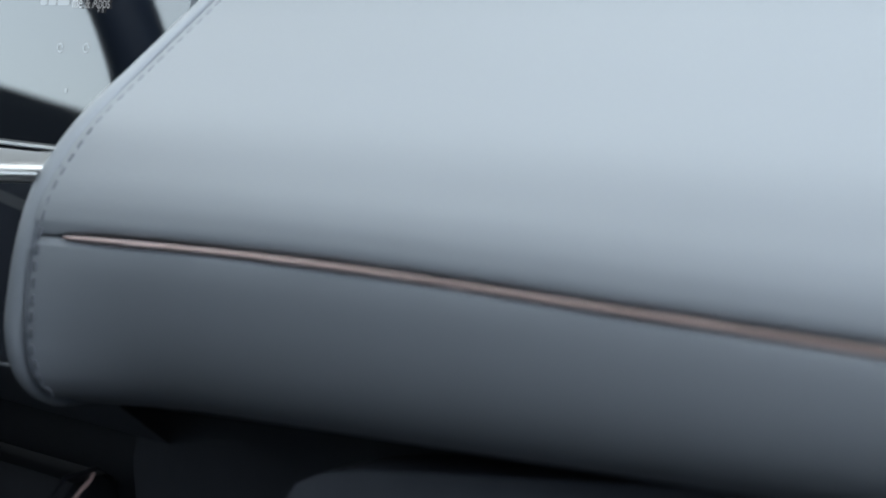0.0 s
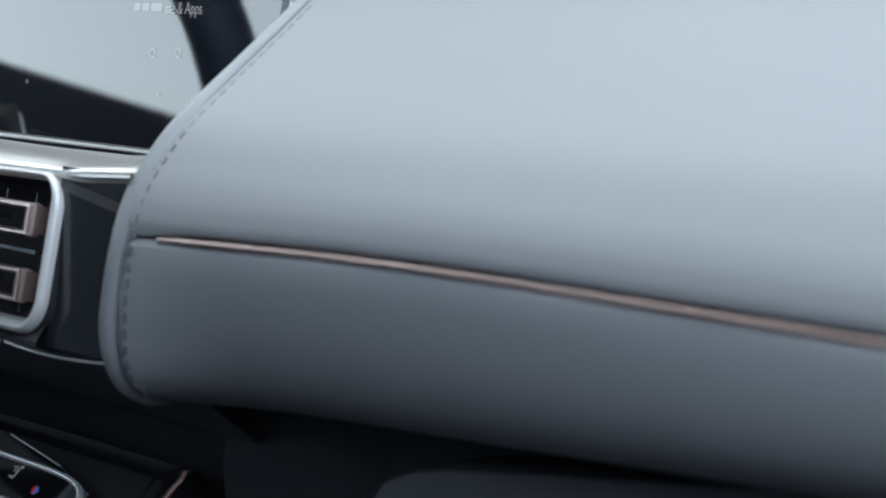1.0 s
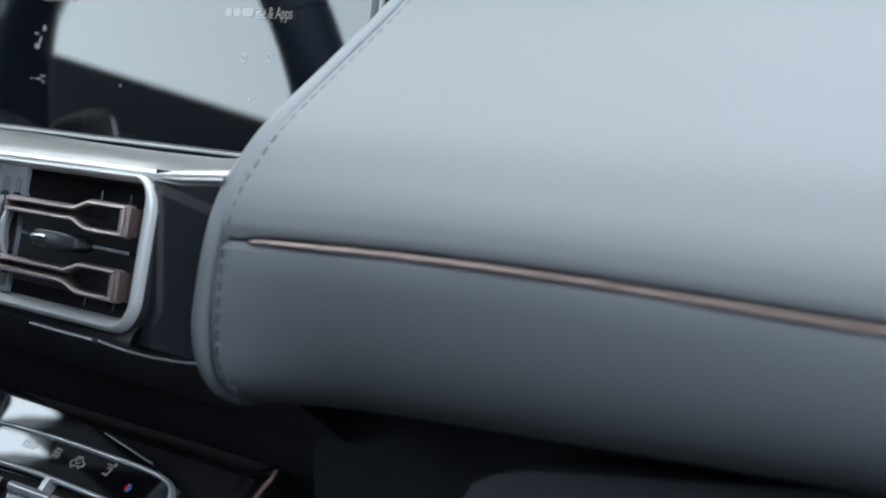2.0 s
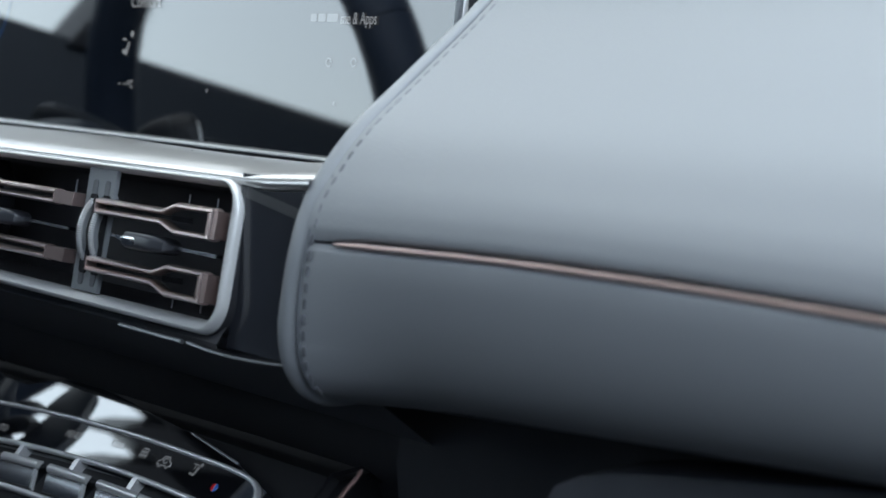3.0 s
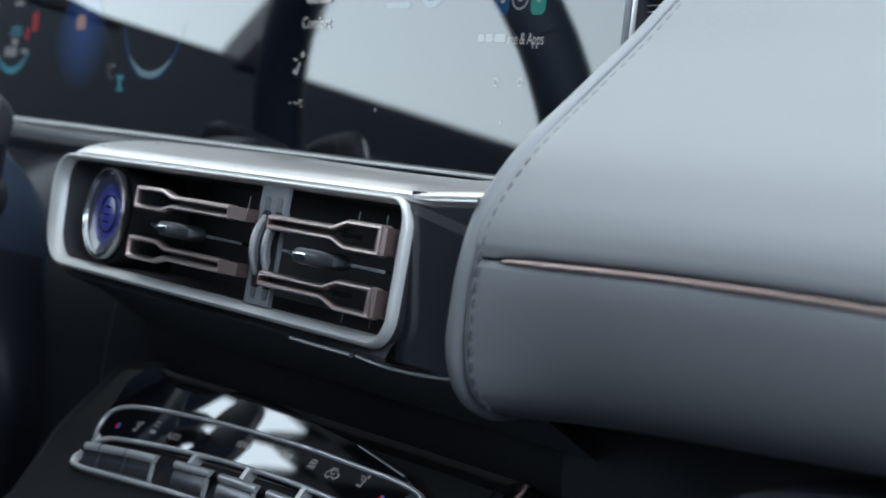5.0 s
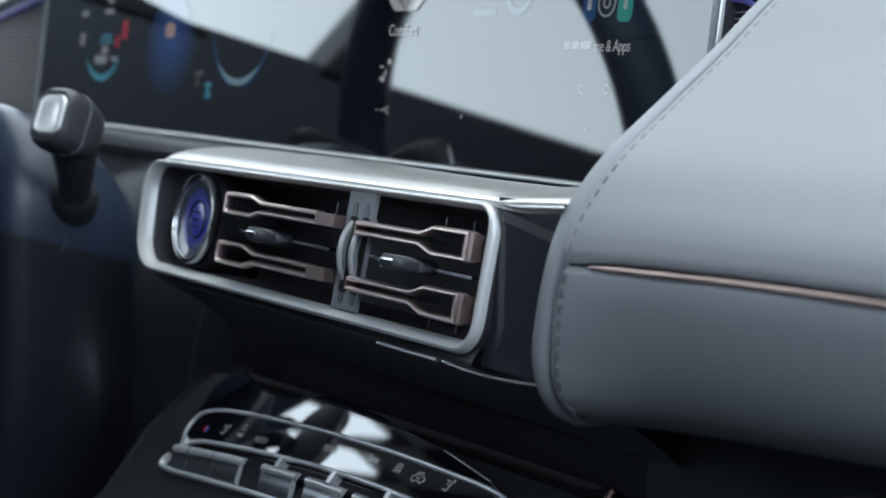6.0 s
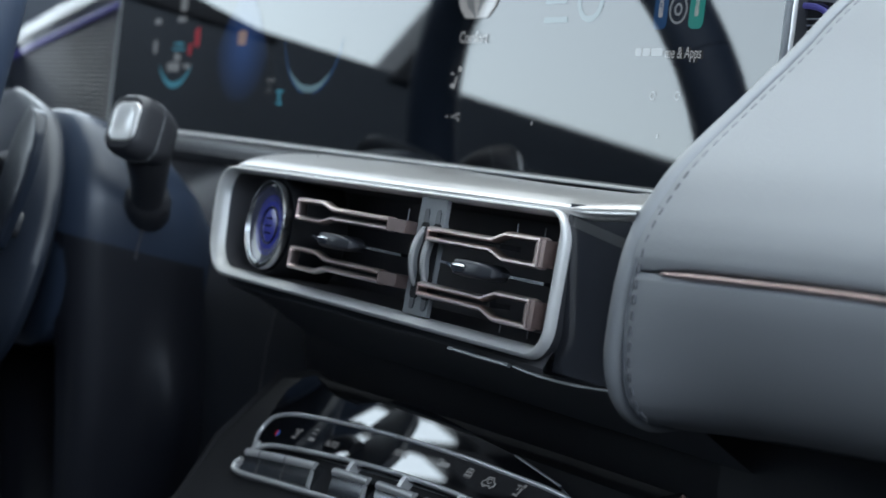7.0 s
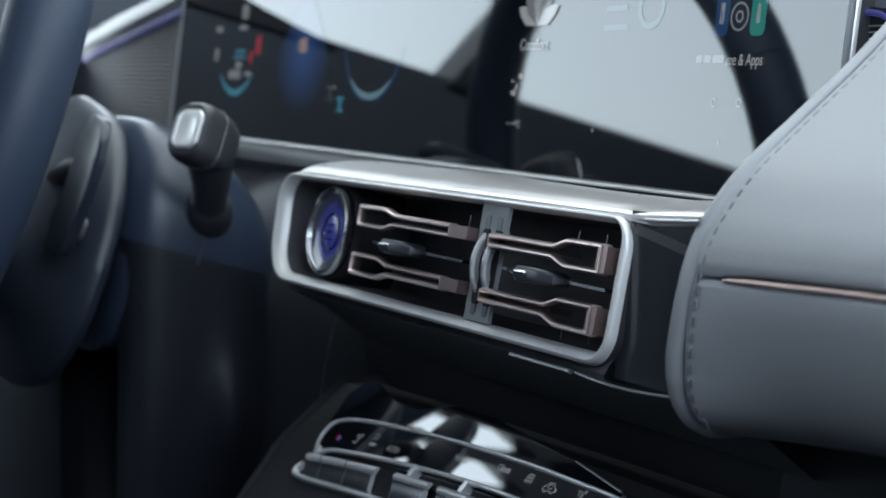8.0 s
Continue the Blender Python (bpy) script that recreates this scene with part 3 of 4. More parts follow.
part("rim_line", sweep([SP(SX1 + 0.0042, SV0, -0.0012), SP(SX1 + 0.0042, SV1, -0.0012)], 0.0005, 0.0012, 8), SILVER, screen, "bright silver side line")
part("casing", prism(rounded(SX0 + 0.004, SX1 - 0.004, SV0 + 0.002, SV1 - 0.004, 0.006, 4), -0.016, -0.0042, SP), SATIN_BLACK, screen)


def ui(name, poly, material, d=0.00014):
    return part(name, prism(poly, 0.00005, d, SP), material, screen, smooth=False)


def arc(uc, vc, r0, r1, a0, a1, n=28, squash=1.0):
    out = [(uc + r1 * math.cos(radians(a0 + (a1 - a0) * k / n)), vc + squash * r1 * math.sin(radians(a0 + (a1 - a0) * k / n))) for k in range(n + 1)]
    return out + [(uc + r0 * math.cos(radians(a1 + (a0 - a1) * k / n)), vc + squash * r0 * math.sin(radians(a1 + (a0 - a1) * k / n))) for k in range(n + 1)]


def bar(name, u0, u1, v0, v1, material):
    return ui(name, rounded(u0, u1, v0, v1, min(u1 - u0, v1 - v0) * 0.3, 3), material)


def crescent(uc, vc, r, thick, a0, a1, n=30):
    """An arc that is thickest at its lowest point and runs out to nothing."""
    fine = [(a0 + (a1 - a0) * k / n, thick * math.sin(math.pi * k / n) ** 0.7 + 0.0004) for k in range(n + 1)]
    return [(uc + r * math.cos(radians(a)), vc + r * math.sin(radians(a))) for a, w in fine] + [(uc + (r - w) * math.cos(radians(a)), vc + (r - w) * math.sin(radians(a))) for a, w in fine[::-1]]


ui("gauge_arc", crescent(-0.467, 0.0585, 0.0360, 0.0040, 216, 324), UI_CYAN)
ui("gauge_arc", crescent(-0.257, 0.061, 0.0376, 0.0036, 222, 318), UI_PALE)
ui("gauge_arc", crescent(-0.257, 0.061, 0.0390, 0.0016, 190, 262), UI_TILE)
ui("gauge_arc", crescent(-0.257, 0.061, 0.0390, 0.0016, 278, 350), UI_TILE)
ui("red_mark", arc(-0.467, 0.0540, 0.0300, 0.0390, -6, 14), UI_RED)
ui("red_mark", arc(-0.467, 0.0540, 0.0210, 0.0270, -22, -4), UI_RED)
ui("blue_fan", [(-0.418, 0.016), (-0.296, 0.016), (-0.316, 0.044), (-0.336, 0.070), (-0.350, 0.084), (-0.366, 0.084), (-0.380, 0.070), (-0.400, 0.044)], UI_BLUE)
bar("amber_mark", -0.366, -0.352, 0.051, 0.060, UI_AMBER)
for u0, u1, v0, v1 in ((-0.316, -0.304, 0.022, 0.024), (-0.316, -0.304, 0.029, 0.031), (-0.312, -0.309, 0.024, 0.029), (-0.513, -0.501, 0.066, 0.070), (-0.511, -0.504, 0.046, 0.055), (-0.481, -0.459, 0.034, 0.040), (-0.470, -0.459, 0.041, 0.046), (-0.452, -0.440, 0.036, 0.039), (-0.470, -0.455, 0.067, 0.0705), (-0.468, -0.456, 0.074, 0.084)):
    bar("gauge_value", u0, u1, v0, v1, UI_DIM)
for u0, u1, v0, v1 in ((-0.300, -0.290, 0.0155, 0.0175), (-0.300, -0.290, 0.0225, 0.0245), (-0.297, -0.293, 0.0175, 0.0225), (-0.475, -0.452, 0.048, 0.0495), (-0.472, -0.455, 0.0515, 0.0535)):
    bar("gauge_value", u0, u1, v0, v1, UI_CYAN)
# menu marks on the centre part
for k, a in enumerate((-62, -34, 0, 34, 62)):
    L = 0.024 if abs(a) < 40 else 0.021
    c, s = math.cos(radians(90 - a)), math.sin(radians(90 - a))
    base = (-0.0790, 0.0618)
    petal = [(base[0] + c * L * t - s * w, base[1] + s * L * t + c * w) for t, w in ((0.05, 0), (0.45, 0.0042), (0.8, 0.0028), (1.0, 0), (0.8, -0.0028), (0.45, -0.0042))]
    part("menu_flower", prism(petal, 0.0001, 0.0003 + 0.00012 * k, SP), UI_WHITE if k % 2 == 0 else UI_DIM, screen, smooth=False)


def words(text, u, v, size, place, material, parent, name="lettering", squash=0.72, d=0.0006):
    cu = bpy.data.curves.new(name, "FONT")
    cu.body, cu.size, cu.extrude = text, size, 0.00005
    tmp = bpy.data.objects.new(name, cu)
    scene.collection.objects.link(tmp)
    me = bpy.data.meshes.new_from_object(tmp.evaluated_get(bpy.context.evaluated_depsgraph_get()))
    bpy.data.objects.remove(tmp)
    o, ex, ey, ez = place(u, v, d), place(u + 1, v, d), place(u, v + 1, d), place(u, v, d + 1)
    for vert in me.vertices:
        c = vert.co.copy()
        vert.co = o + (ex - o) * c.x * squash + (ey - o) * c.y + (ez - o) * c.z
    me.name = name
    me.materials.clear()
    me.materials.append(material)
    ob = new(name, me)
    ob.parent = parent
    return ob


words("Comfort", -0.0920, 0.0505, 0.0078, SP, UI_WHITE, screen, squash=0.95)
words("me & Apps", 0.0748, 0.0432, 0.0068, SP, UI_WHITE, screen, squash=0.78)
for u0, u1 in ((0.0535, 0.0580), (0.0586, 0.0640), (0.0646, 0.0725)):
    bar("label_bar", u0, u1, 0.0442, 0.0474, UI_DIM)
for u0, u1, v0, v1 in ((-0.0192, 0.0000, 0.0590, 0.0616), (-0.0192, -0.0020, 0.0675, 0.0701), (-0.0192, 0.0000, 0.0759, 0.0785)):
    bar("emblem_bar", u0, u1, v0, v1, UI_EMBLEM)
ui("emblem_bar", arc(0.0165, 0.0690, 0.0074, 0.0102, 0, 359, 40), UI_EMBLEM)
bar("app_tile", 0.0635, 0.0725, 0.055, 0.072, UI_TILE)
bar("app_tile", 0.0870, 0.0965, 0.055, 0.072, UI_TEAL)
ui("app_mark", arc(0.0795, 0.063, 0.0050, 0.0060, 0, 359), UI_DIM)
ui("app_mark", arc(0.0795, 0.063, 0.0016, 0.0026, 0, 359), UI_DIM)
bar("app_mark", 0.0665, 0.0695, 0.060, 0.069, UI_WHITE)
bar("app_mark", 0.0905, 0.0930, 0.060, 0.068, UI_WHITE)
ui("seat_mark", [(-0.0965, 0.0290), (-0.0925, 0.0280), (-0.0905, 0.0340), (-0.0915, 0.0345), (-0.0935, 0.0305), (-0.0962, 0.0310)], UI_WHITE)
ui("seat_mark", arc(-0.0890, 0.0380, 0.0, 0.0015, 0, 359, 12), UI_WHITE)
bar("seat_mark", -0.0975, -0.0940, 0.0350, 0.0360, UI_WHITE)
for u in (-0.0970, -0.0925, -0.0900):
    bar("temperature_mark", u, u + 0.0016, 0.0142, 0.0150, UI_WHITE)
words("\u00b0C", -0.0878, 0.0128, 0.0052, SP, UI_WHITE, screen, squash=0.8)
for u, v in ((0.0693, 0.0279), (0.0858, 0.0282)):
    ui("small_mark", arc(u, v, 0.0012, 0.0020, 0, 320, 14), UI_DIM)
bar("small_mark", 0.0750, 0.0764, 0.0108, 0.0124, UI_DIM)
bar("small_mark", -0.0198, -0.0186, 0.0128, 0.0146, UI_WHITE)

# ledge under the display
led = thing("display_ledge", "grey ledge with bright silver bead below the display", "trim")
L0, L1 = (-0.50, 0.066, 0.6505), (0.19, 0.066, 0.6440)
part("bead", sweep([L0, L1], 0.0012, 0.0009, 8), SILVER, led, "bright silver bead")
for name, material, ends in (("ledge_body", LEDGE_GREY, (-0.50, 0.030)), ("ledge_gap", SATIN_BLACK, (0.030, 0.19))):
    part(name, loft([[(x, 0.071, L0[2] - 0.0065 * (x + 0.5) / 0.69 + 0.001)] + [(x, y, L0[2] - 0.0065 * (x + 0.5) / 0.69 - h) for y, h in ((0.0645, 0.0018), (0.060, 0.0030), (0.058, 0.0075), (0.064, 0.016))] for x in ends], False), material, led)
part("ledge_face", loft([[(x, 0.0575, z - 0.0055), (x, 0.0560, z - 0.0100), (x, 0.0600, z - 0.0160)] for x, z in ((L0[0], L0[2]), (-0.10, 0.6472))], False), SATIN_BLACK, led)
part("shadow_panel", box(-0.60, 0.19, 0.064, 0.080, 0.56, 0.638), VOID, led)

# ribbed panels beside the display, with blue light strip
def ribbed(name, x0, x1, za, zb, lines, y, strip, back, rib, size=0.0009, inset=0.0, tube=0.0024):
    ob = thing(name, "dark grey ribbed panel with a blue light strip along its top", "trim panel")
    part("backing", loft([[(x0, y, 0.60), (x0, y, za)], [(x1, y, 0.60), (x1, y, zb)]], False), back, ob)
    bm = bmesh.new()
    z = zb - 0.001
    while z > 0.62:
        xa = x0 + inset if z <= za else x0 + (x1 - x0) * (z - za) / (zb - za)
        if x1 - xa > 0.004:
            sweep([(xa, y - 0.0002, z), (x1, y - 0.0002, z)], size, size * 0.85, 6, bm=bm)
        z -= lines
    tagged(part("ribs", bm, rib, ob), kind="stuff")
    part("light_strip", sweep(spline(strip, 6), tube, tube, 8), STRIP_BLUE, ob, "blue lit strip")
    return ob


ribbed("ribbed_panel", -0.92, -0.585, 0.697, 0.744, 0.0036, 0.100, [(-0.93, 0.098, 0.696), (-0.80, 0.098, 0.7135), (-0.70, 0.098, 0.7275), (-0.60, 0.098, 0.7410), (-0.57, 0.098, 0.745)], VOID, RIB_DARK, 0.0012)
ribbed("ribbed_panel", 0.120, 0.198, 0.722, 0.7135, 0.0024, 0.098, [(0.125, 0.0965, 0.7181), (0.1437, 0.0965, 0.7173), (0.1499, 0.0965, 0.7159), (0.1537, 0.0965, 0.7141), (0.158, 0.0965, 0.7110), (0.161, 0.0965, 0.7070)], PIANO, SILVER, 0.0004, 0.0184, 0.0012)
top = thing("dashboard_top", "pale grey leather dashboard top on the driver's side", "dashboard")
part("pad", loft([[(x, y, z + dz) for y, z in ((0.097, -0.002), (0.092, 0.004), (0.098, 0.014), (0.125, 0.030), (0.20, 0.05), (0.45, 0.06))] for x, dz in ((-0.95, 0.699), (-0.80, 0.7185), (-0.60, 0.7455), (-0.50, 0.76), (-0.2, 0.79), (0.19, 0.79))], False), LEATHER, top)

# ---- climate control panel ----
PM = pose(0.0, 0.0, 0.54) @ pose(0, 0, 0, 48.5) @ pose(0, 0, 0, 0, 0, 3.6)


def CP(u, v, d=0.0):
    """On the control panel: u to the right, v up its slope, d out of it."""
    return PM @ Vector((u, v, d))


def band(line, half, d0=-0.001, d1=0.0011):
    """A raised strip with a rounded top along a line on the panel."""
    rings, n = [], len(line)
    for i, (u, v) in enumerate(line):
        a, b = line[max(0, i - 1)], line[min(n - 1, i + 1)]
        t = Vector((b[0] - a[0], b[1] - a[1])).normalized()
        px, py = -t.y, t.x
        rings.append([CP(u + px * half * k, v + py * half * k, d) for k, d in [(1, d0)] + [(math.cos(math.pi * j / 10), d1 - half * (1 - math.sin(math.pi * j / 10))) for j in range(11)] + [(-1, d0)]])
    return loft(rings, True, True)


panel = thing("climate_panel", "piano black climate control panel with chrome trim and toggle switches", "control panel")
top_line = [(-0.1085, -0.0290), (-0.1138, -0.0200), (-0.1125, -0.0129), (-0.1070, -0.0091), (-0.0932, -0.0064), (-0.0721, -0.0051), (-0.0461, -0.0043), (-0.0100, -0.0039), (0.0266, -0.0044), (0.0600, -0.0055), (0.0915, -0.0074), (0.1200, -0.0094), (0.1360, -0.0125), (0.1410, -0.0190), (0.138, -0.0265)]
low_line = [(0.138, -0.0265), (0.10, -0.0235), (0.05, -0.0205), (0.0, -0.0200), (-0.04, -0.0210), (-0.08, -0.0230), (-0.0985, -0.0248), (-0.1085, -0.0290)]
tl = [(p.x, p.y) for p in spline([(u, v, 0) for u, v in top_line], 5)]
ll = [(p.x, p.y) for p in spline([(u, v, 0) for u, v in low_line], 5)]
part("face", prism(tl + ll[1:-1], -0.004, 0.0, CP), PANEL_GLOSS, panel, "piano black touch face", smooth=False)
part("upper_trim", band(tl, 0.0010), CHROME_TRIM, panel, "chrome upper trim")
part("lower_trim", band(ll, 0.0011), CHROME_TRIM, panel, "chrome lower trim")
hood = [(-0.1165, -0.012), (-0.1165, 0.0050), (-0.1090, 0.0130), (-0.0990, 0.0158), (-0.0880, 0.0120), (-0.0700, 0.0076), (-0.0480, 0.0062), (-0.0320, 0.0100), (-0.0190, 0.0124), (0.0110, 0.0112), (0.0286, 0.0090), (0.0555, 0.0047), (0.0837, 0.0010), (0.1205, -0.0066), (0.1430, -0.0140), (0.1410, -0.0190), (0.12, -0.0094), (0.06, -0.0055), (-0.01, -0.0039), (-0.072, -0.0051), (-0.107, -0.0091)]
part("hood", prism(hood, -0.006, -0.0005, lambda u, v, d: CP(u, v, d + 0.0340 * (v + 0.0022))), PANEL_GLOSS, panel, "glossy black hood", smooth=False)
part("hood_edge", sweep([CP(0.0837, 0.0010, 0.0), CP(0.1205, -0.0066, 0.0)], 0.0006, 0.0005, 6), EDGE, panel)
# lever switches with a bright upper edge
def lever_v(u):
    return -0.0280 - 0.32 * u * u


for a, b, cuts in ((-0.109, -0.0435, (-0.094, -0.070)), (-0.0265, 0.0035, ()), (0.0115, 0.0415, ()), (0.0500, 0.137, (0.080, 0.108))):
    us = [a + (b - a) * k / 8 for k in range(9)]
    sw = part("lever_switch", loft([[CP(u, lever_v(u) + dv, d) for dv, d in ((0.0020, -0.006), (0.0020, 0.0006), (0.0012, 0.0016), (-0.0016, 0.0018), (-0.0090, -0.0008), (-0.0100, -0.0026), (-0.0100, -0.008))] for u in us], True, True), LEVER, panel, "gunmetal lever switch with chrome edge")
    part("switch_edge", loft([[CP(u, lever_v(u) + dv, d) for dv, d in [(0.0003 + 0.0020 * math.cos(math.pi * j / 8), 0.0014 + 0.0020 * math.sin(math.pi * j / 8)) for j in range(9)]] for u in us], True, True), CHROME_TRIM, sw, "chrome edge")
    part("switch_end", loft([[CP(b + du, lever_v(b) + dv, d) for dv, d in ((-0.0020, 0.0014), (-0.0020, 0.0025), (-0.0090, -0.0001), (-0.0100, -0.0018), (-0.0100, -0.0030), (-0.0090, -0.0014))] for du in (-0.0016, 0.0004)], True, True), CHROME_TRIM, sw, "chrome end")
    for c in cuts:
        part("switch_gap", loft([[CP(c + du, lever_v(c) + dv, d) for dv, d in ((0.0024, 0.0010), (0.0017, 0.0032), (0.0002, 0.0037), (-0.0014, 0.0031), (-0.0022, 0.0017), (-0.0092, -0.0006), (-0.0092, -0.0014), (-0.0010, 0.0008))] for du in (-0.0003, 0.0003)], True, True), VOID, sw)
for u in (-0.0193, 0.0245, 0.0683, -0.1080):
    part("post", prism(rounded(u - 0.0016, u + 0.0016, lever_v(u) - 0.0012, lever_v(u) + 0.0078, 0.0010, 3), -0.006, 0.0012, CP, 0.0005), CHROME_TRIM, panel, "chrome post")
tray = [(-0.117, -0.0245), (0.0, -0.0205), (0.137, -0.0245), (0.136, -0.0420), (0.0, -0.0400), (-0.112, -0.0425)]
part("recess", prism(tray, -0.014, -0.0035, CP), RECESS, panel, "grey recess behind the levers")
base_line = [(p.x, p.y) for p in spline([(-0.1150, -0.0345, 0), (-0.1180, -0.0385, 0), (-0.1100, -0.0415, 0), (-0.06, -0.0405, 0), (0.0, -0.0395, 0), (0.12, -0.0415, 0)], 6)]
part("base_trim", band(base_line, 0.0013, -0.006, 0.0006), CHROME_TRIM, panel, "chrome base trim")


def mark(name, poly, material=UI_DIM):
    return part(name, prism(poly, 0.0, 0.0002, CP), material, panel, smooth=False)


words("AUTO", -0.0515, -0.0170, 0.0046, CP, UI_ICON, panel, squash=0.85, d=0.0003)
words("MENU", 0.0040, -0.0125, 0.0046, CP, UI_ICON, panel, squash=0.85, d=0.0003)
for u, v in ((-0.081, -0.0155), (0.0985, -0.0128)):
    mark("seat_mark", [(u - 0.0022, v - 0.0022), (u + 0.0010, v - 0.0026), (u + 0.0022, v + 0.0012), (u + 0.0014, v + 0.0014), (u + 0.0004, v - 0.0016), (u - 0.0020, v - 0.0013)], UI_ICON)
    mark("seat_mark", arc(u + 0.0026, v + 0.0024, 0.0, 0.0009, 0, 359, 10), UI_ICON)
    for k in range(2):
        mark("seat_mark", arc(u - 0.0016 + 0.0016 * k, v + 0.0012, 0.0009, 0.0013, -60, 130, 10), UI_ICON)
mark("screen_mark", arc(-0.0655, -0.0122, 0.0016, 0.0020, 20, 160, 10), UI_ICON)
mark("screen_mark", rounded(-0.0678, -0.0632, -0.0130, -0.0126, 0.0002, 2), UI_ICON)
for k in range(3):
    mark("label_bar", rounded(-0.0678 + 0.0017 * k, -0.0665 + 0.0017 * k, -0.0168, -0.0150, 0.0003, 2), UI_ICON)
for k in range(4):
    mark("label_bar", rounded(0.0400 + 0.0019 * k, 0.0415 + 0.0019 * k, -0.0118, -0.0094, 0.0004, 2), UI_DIM)
for k in range(3):
    mark("air_mark", rounded(0.0600 + 0.0006 * k, 0.0650 - 0.0004 * k, -0.0126 + 0.0015 * k, -0.0120 + 0.0015 * k, 0.0002, 2), UI_DIM)


def stroke(name, pts, width, material):
    """A thin lit line on the panel."""
    bm = bmesh.new()
    for (u0, v0), (u1, v1) in zip(pts, pts[1:]):
        t = Vector((u1 - u0, v1 - v0)).normalized() * width / 2
        loft([[CP(u0 - t.y - t.x, v0 + t.x - t.y, d), CP(u1 - t.y + t.x, v1 + t.x + t.y, d), CP(u1 + t.y + t.x, v1 - t.x + t.y, d), CP(u0 + t.y - t.x, v0 - t.x - t.y, d)] for d in (0.0, 0.0002)], True, True, bm)
    return part(name, bm, material, panel, smooth=False)


car = [(-4.2, -1.6), (-4.3, -0.2), (-2.9, 0.4), (-1.6, 2.2), (1.7, 2.2), (2.9, 0.5), (4.3, 0.0), (4.3, -1.5), (3.3, -1.6), (2.9, -2.3), (2.1, -2.4), (1.6, -1.7), (-1.5, -1.7), (-2.0, -2.4), (-2.9, -2.3), (-3.3, -1.6), (-4.2, -1.6)]
stroke("car_mark", [(0.0785 + u * 0.00098, -0.0126 + v * 0.00098) for u, v in car], 0.0005, UI_ICON)
stroke("car_mark", [(0.0785 + 0.0013 * math.cos(radians(a)), -0.0122 + 0.0011 * math.sin(radians(a))) for a in range(40, 341, 30)], 0.0004, UI_ICON)
for k in range(3):
    stroke("air_mark", [(0.0608 + 0.0019 * k, -0.0132), (0.0613 + 0.0019 * k, -0.0120), (0.0606 + 0.0019 * k, -0.0108), (0.0611 + 0.0019 * k, -0.0096)], 0.0005, UI_ICON)
stroke("screen_mark", [(0.0385, -0.0086), (0.0385, -0.0112), (0.0410, -0.0112), (0.0410, -0.0086), (0.0385, -0.0086)], 0.0004, UI_ICON)
for u in (-0.0978, 0.1150):
    mark("temperature_mark", arc(u, -0.0175, 0.0, 0.0016, 90, 270, 10), UI_RED)
    mark("temperature_mark", arc(u + 0.0004, -0.0175, 0.0, 0.0016, -90, 90, 10), glow("lit_signal_blue_%d" % (u > 0), (0.05, 0.20, 0.8), 0.30))

# console body and lower dash
console = thing("centre_console", "dark plastic centre console below the vents", "console")
cr = []
for y, z, w in ((-0.30, 0.40, 0.13), (-0.15, 0.42, 0.135), (-0.085, 0.470, 0.138), (-0.045, 0.493, 0.145), (-0.020, 0.520, 0.150), (0.012, 0.546, 0.146), (0.030, 0.545, 0.140), (0.065, 0.520, 0.135)):
    cr.append([(-w - 0.03, y, 0.05), (-w - 0.012, y, z - 0.05), (-w, y, z - 0.014), (-w + 0.012, y, z - 0.008), (w - 0.002, y, z - 0.004), (w + 0.010, y, z - 0.010), (w + 0.022, y, z - 0.05), (w + 0.04, y, 0.05)])
part("body", loft([spline(r, 4) for r in cr], False), CONSOLE, console)
part("rose_edge", sweep(spline([(0.222, -0.052, 0.528), (0.224, -0.040, 0.545), (0.2250, -0.0289, 0.5571), (0.2254, -0.0246, 0.5608), (0.2256, -0.0230, 0.5632)], 6), 0.0007, 0.0006, 8), DULL_ROSE, console, "thin rose metal edge")
lower = thing("lower_dashboard", "dark plastic lower dashboard and knee panel", "dashboard")


def low_panel(name, stations, material, label):
    rows = [[(x, y + b, z) for y, z in ((0.066, 0.640), (0.034, 0.605), (0.014, 0.575), (0.014, 0.53), (0.030, 0.46), (0.060, 0.36), (0.12, 0.20))] for x, b in stations]
    return part(name, loft([[(p.x, p.y, p.z) for p in spline(r, 4)] for r in rows], False), material, lower, label)


low_panel("knee_panel", ((-0.78, 0.0), (-0.60, 0.012), (-0.48, 0.016), (-0.40, 0.012), (-0.36, 0.004), (-0.33, 0.000), (-0.30, 0.002), (-0.27, 0.012), (-0.24, 0.030), (-0.215, 0.050), (-0.205, 0.075)), KNEE, "dark satin knee panel")
part("panel_seam", sweep(spline([(-0.1985, 0.040, 0.590), (-0.2000, 0.0330, 0.570), (-0.2030, 0.0270, 0.545), (-0.2065, 0.0230, 0.515), (-0.209, 0.022, 0.49)], 5), 0.0004, 0.0004, 6), EDGE, lower, "thin dull seam edge")
low_panel("centre_panel", ((-0.196, 0.060), (-0.194, 0.040), (-0.188, 0.030), (-0.170, 0.026), (-0.10, 0.024), (0.0, 0.024), (0.21, 0.024)), SATIN_BLACK, "dark plastic panel below the vents")

# ---- steering column, stalk and wheel ----
column = thing("steering_column", "slate soft plastic steering column shroud", "steering column")
CX = -0.345


def col_ring(y, w, zt, zb=0.535, n=48, p=2.8):
    h, zc, out = (zt - zb) / 2, (zt + zb) / 2, []
    for k in range(n):
        a = 2 * math.pi * k / n
        c, q = math.cos(a), math.sin(a)
        out.append((CX + w * math.copysign(abs(c) ** (2 / p), c), y + 0.16 * h * q, zc + h * math.copysign(abs(q) ** (2 / p), q)))
    return out


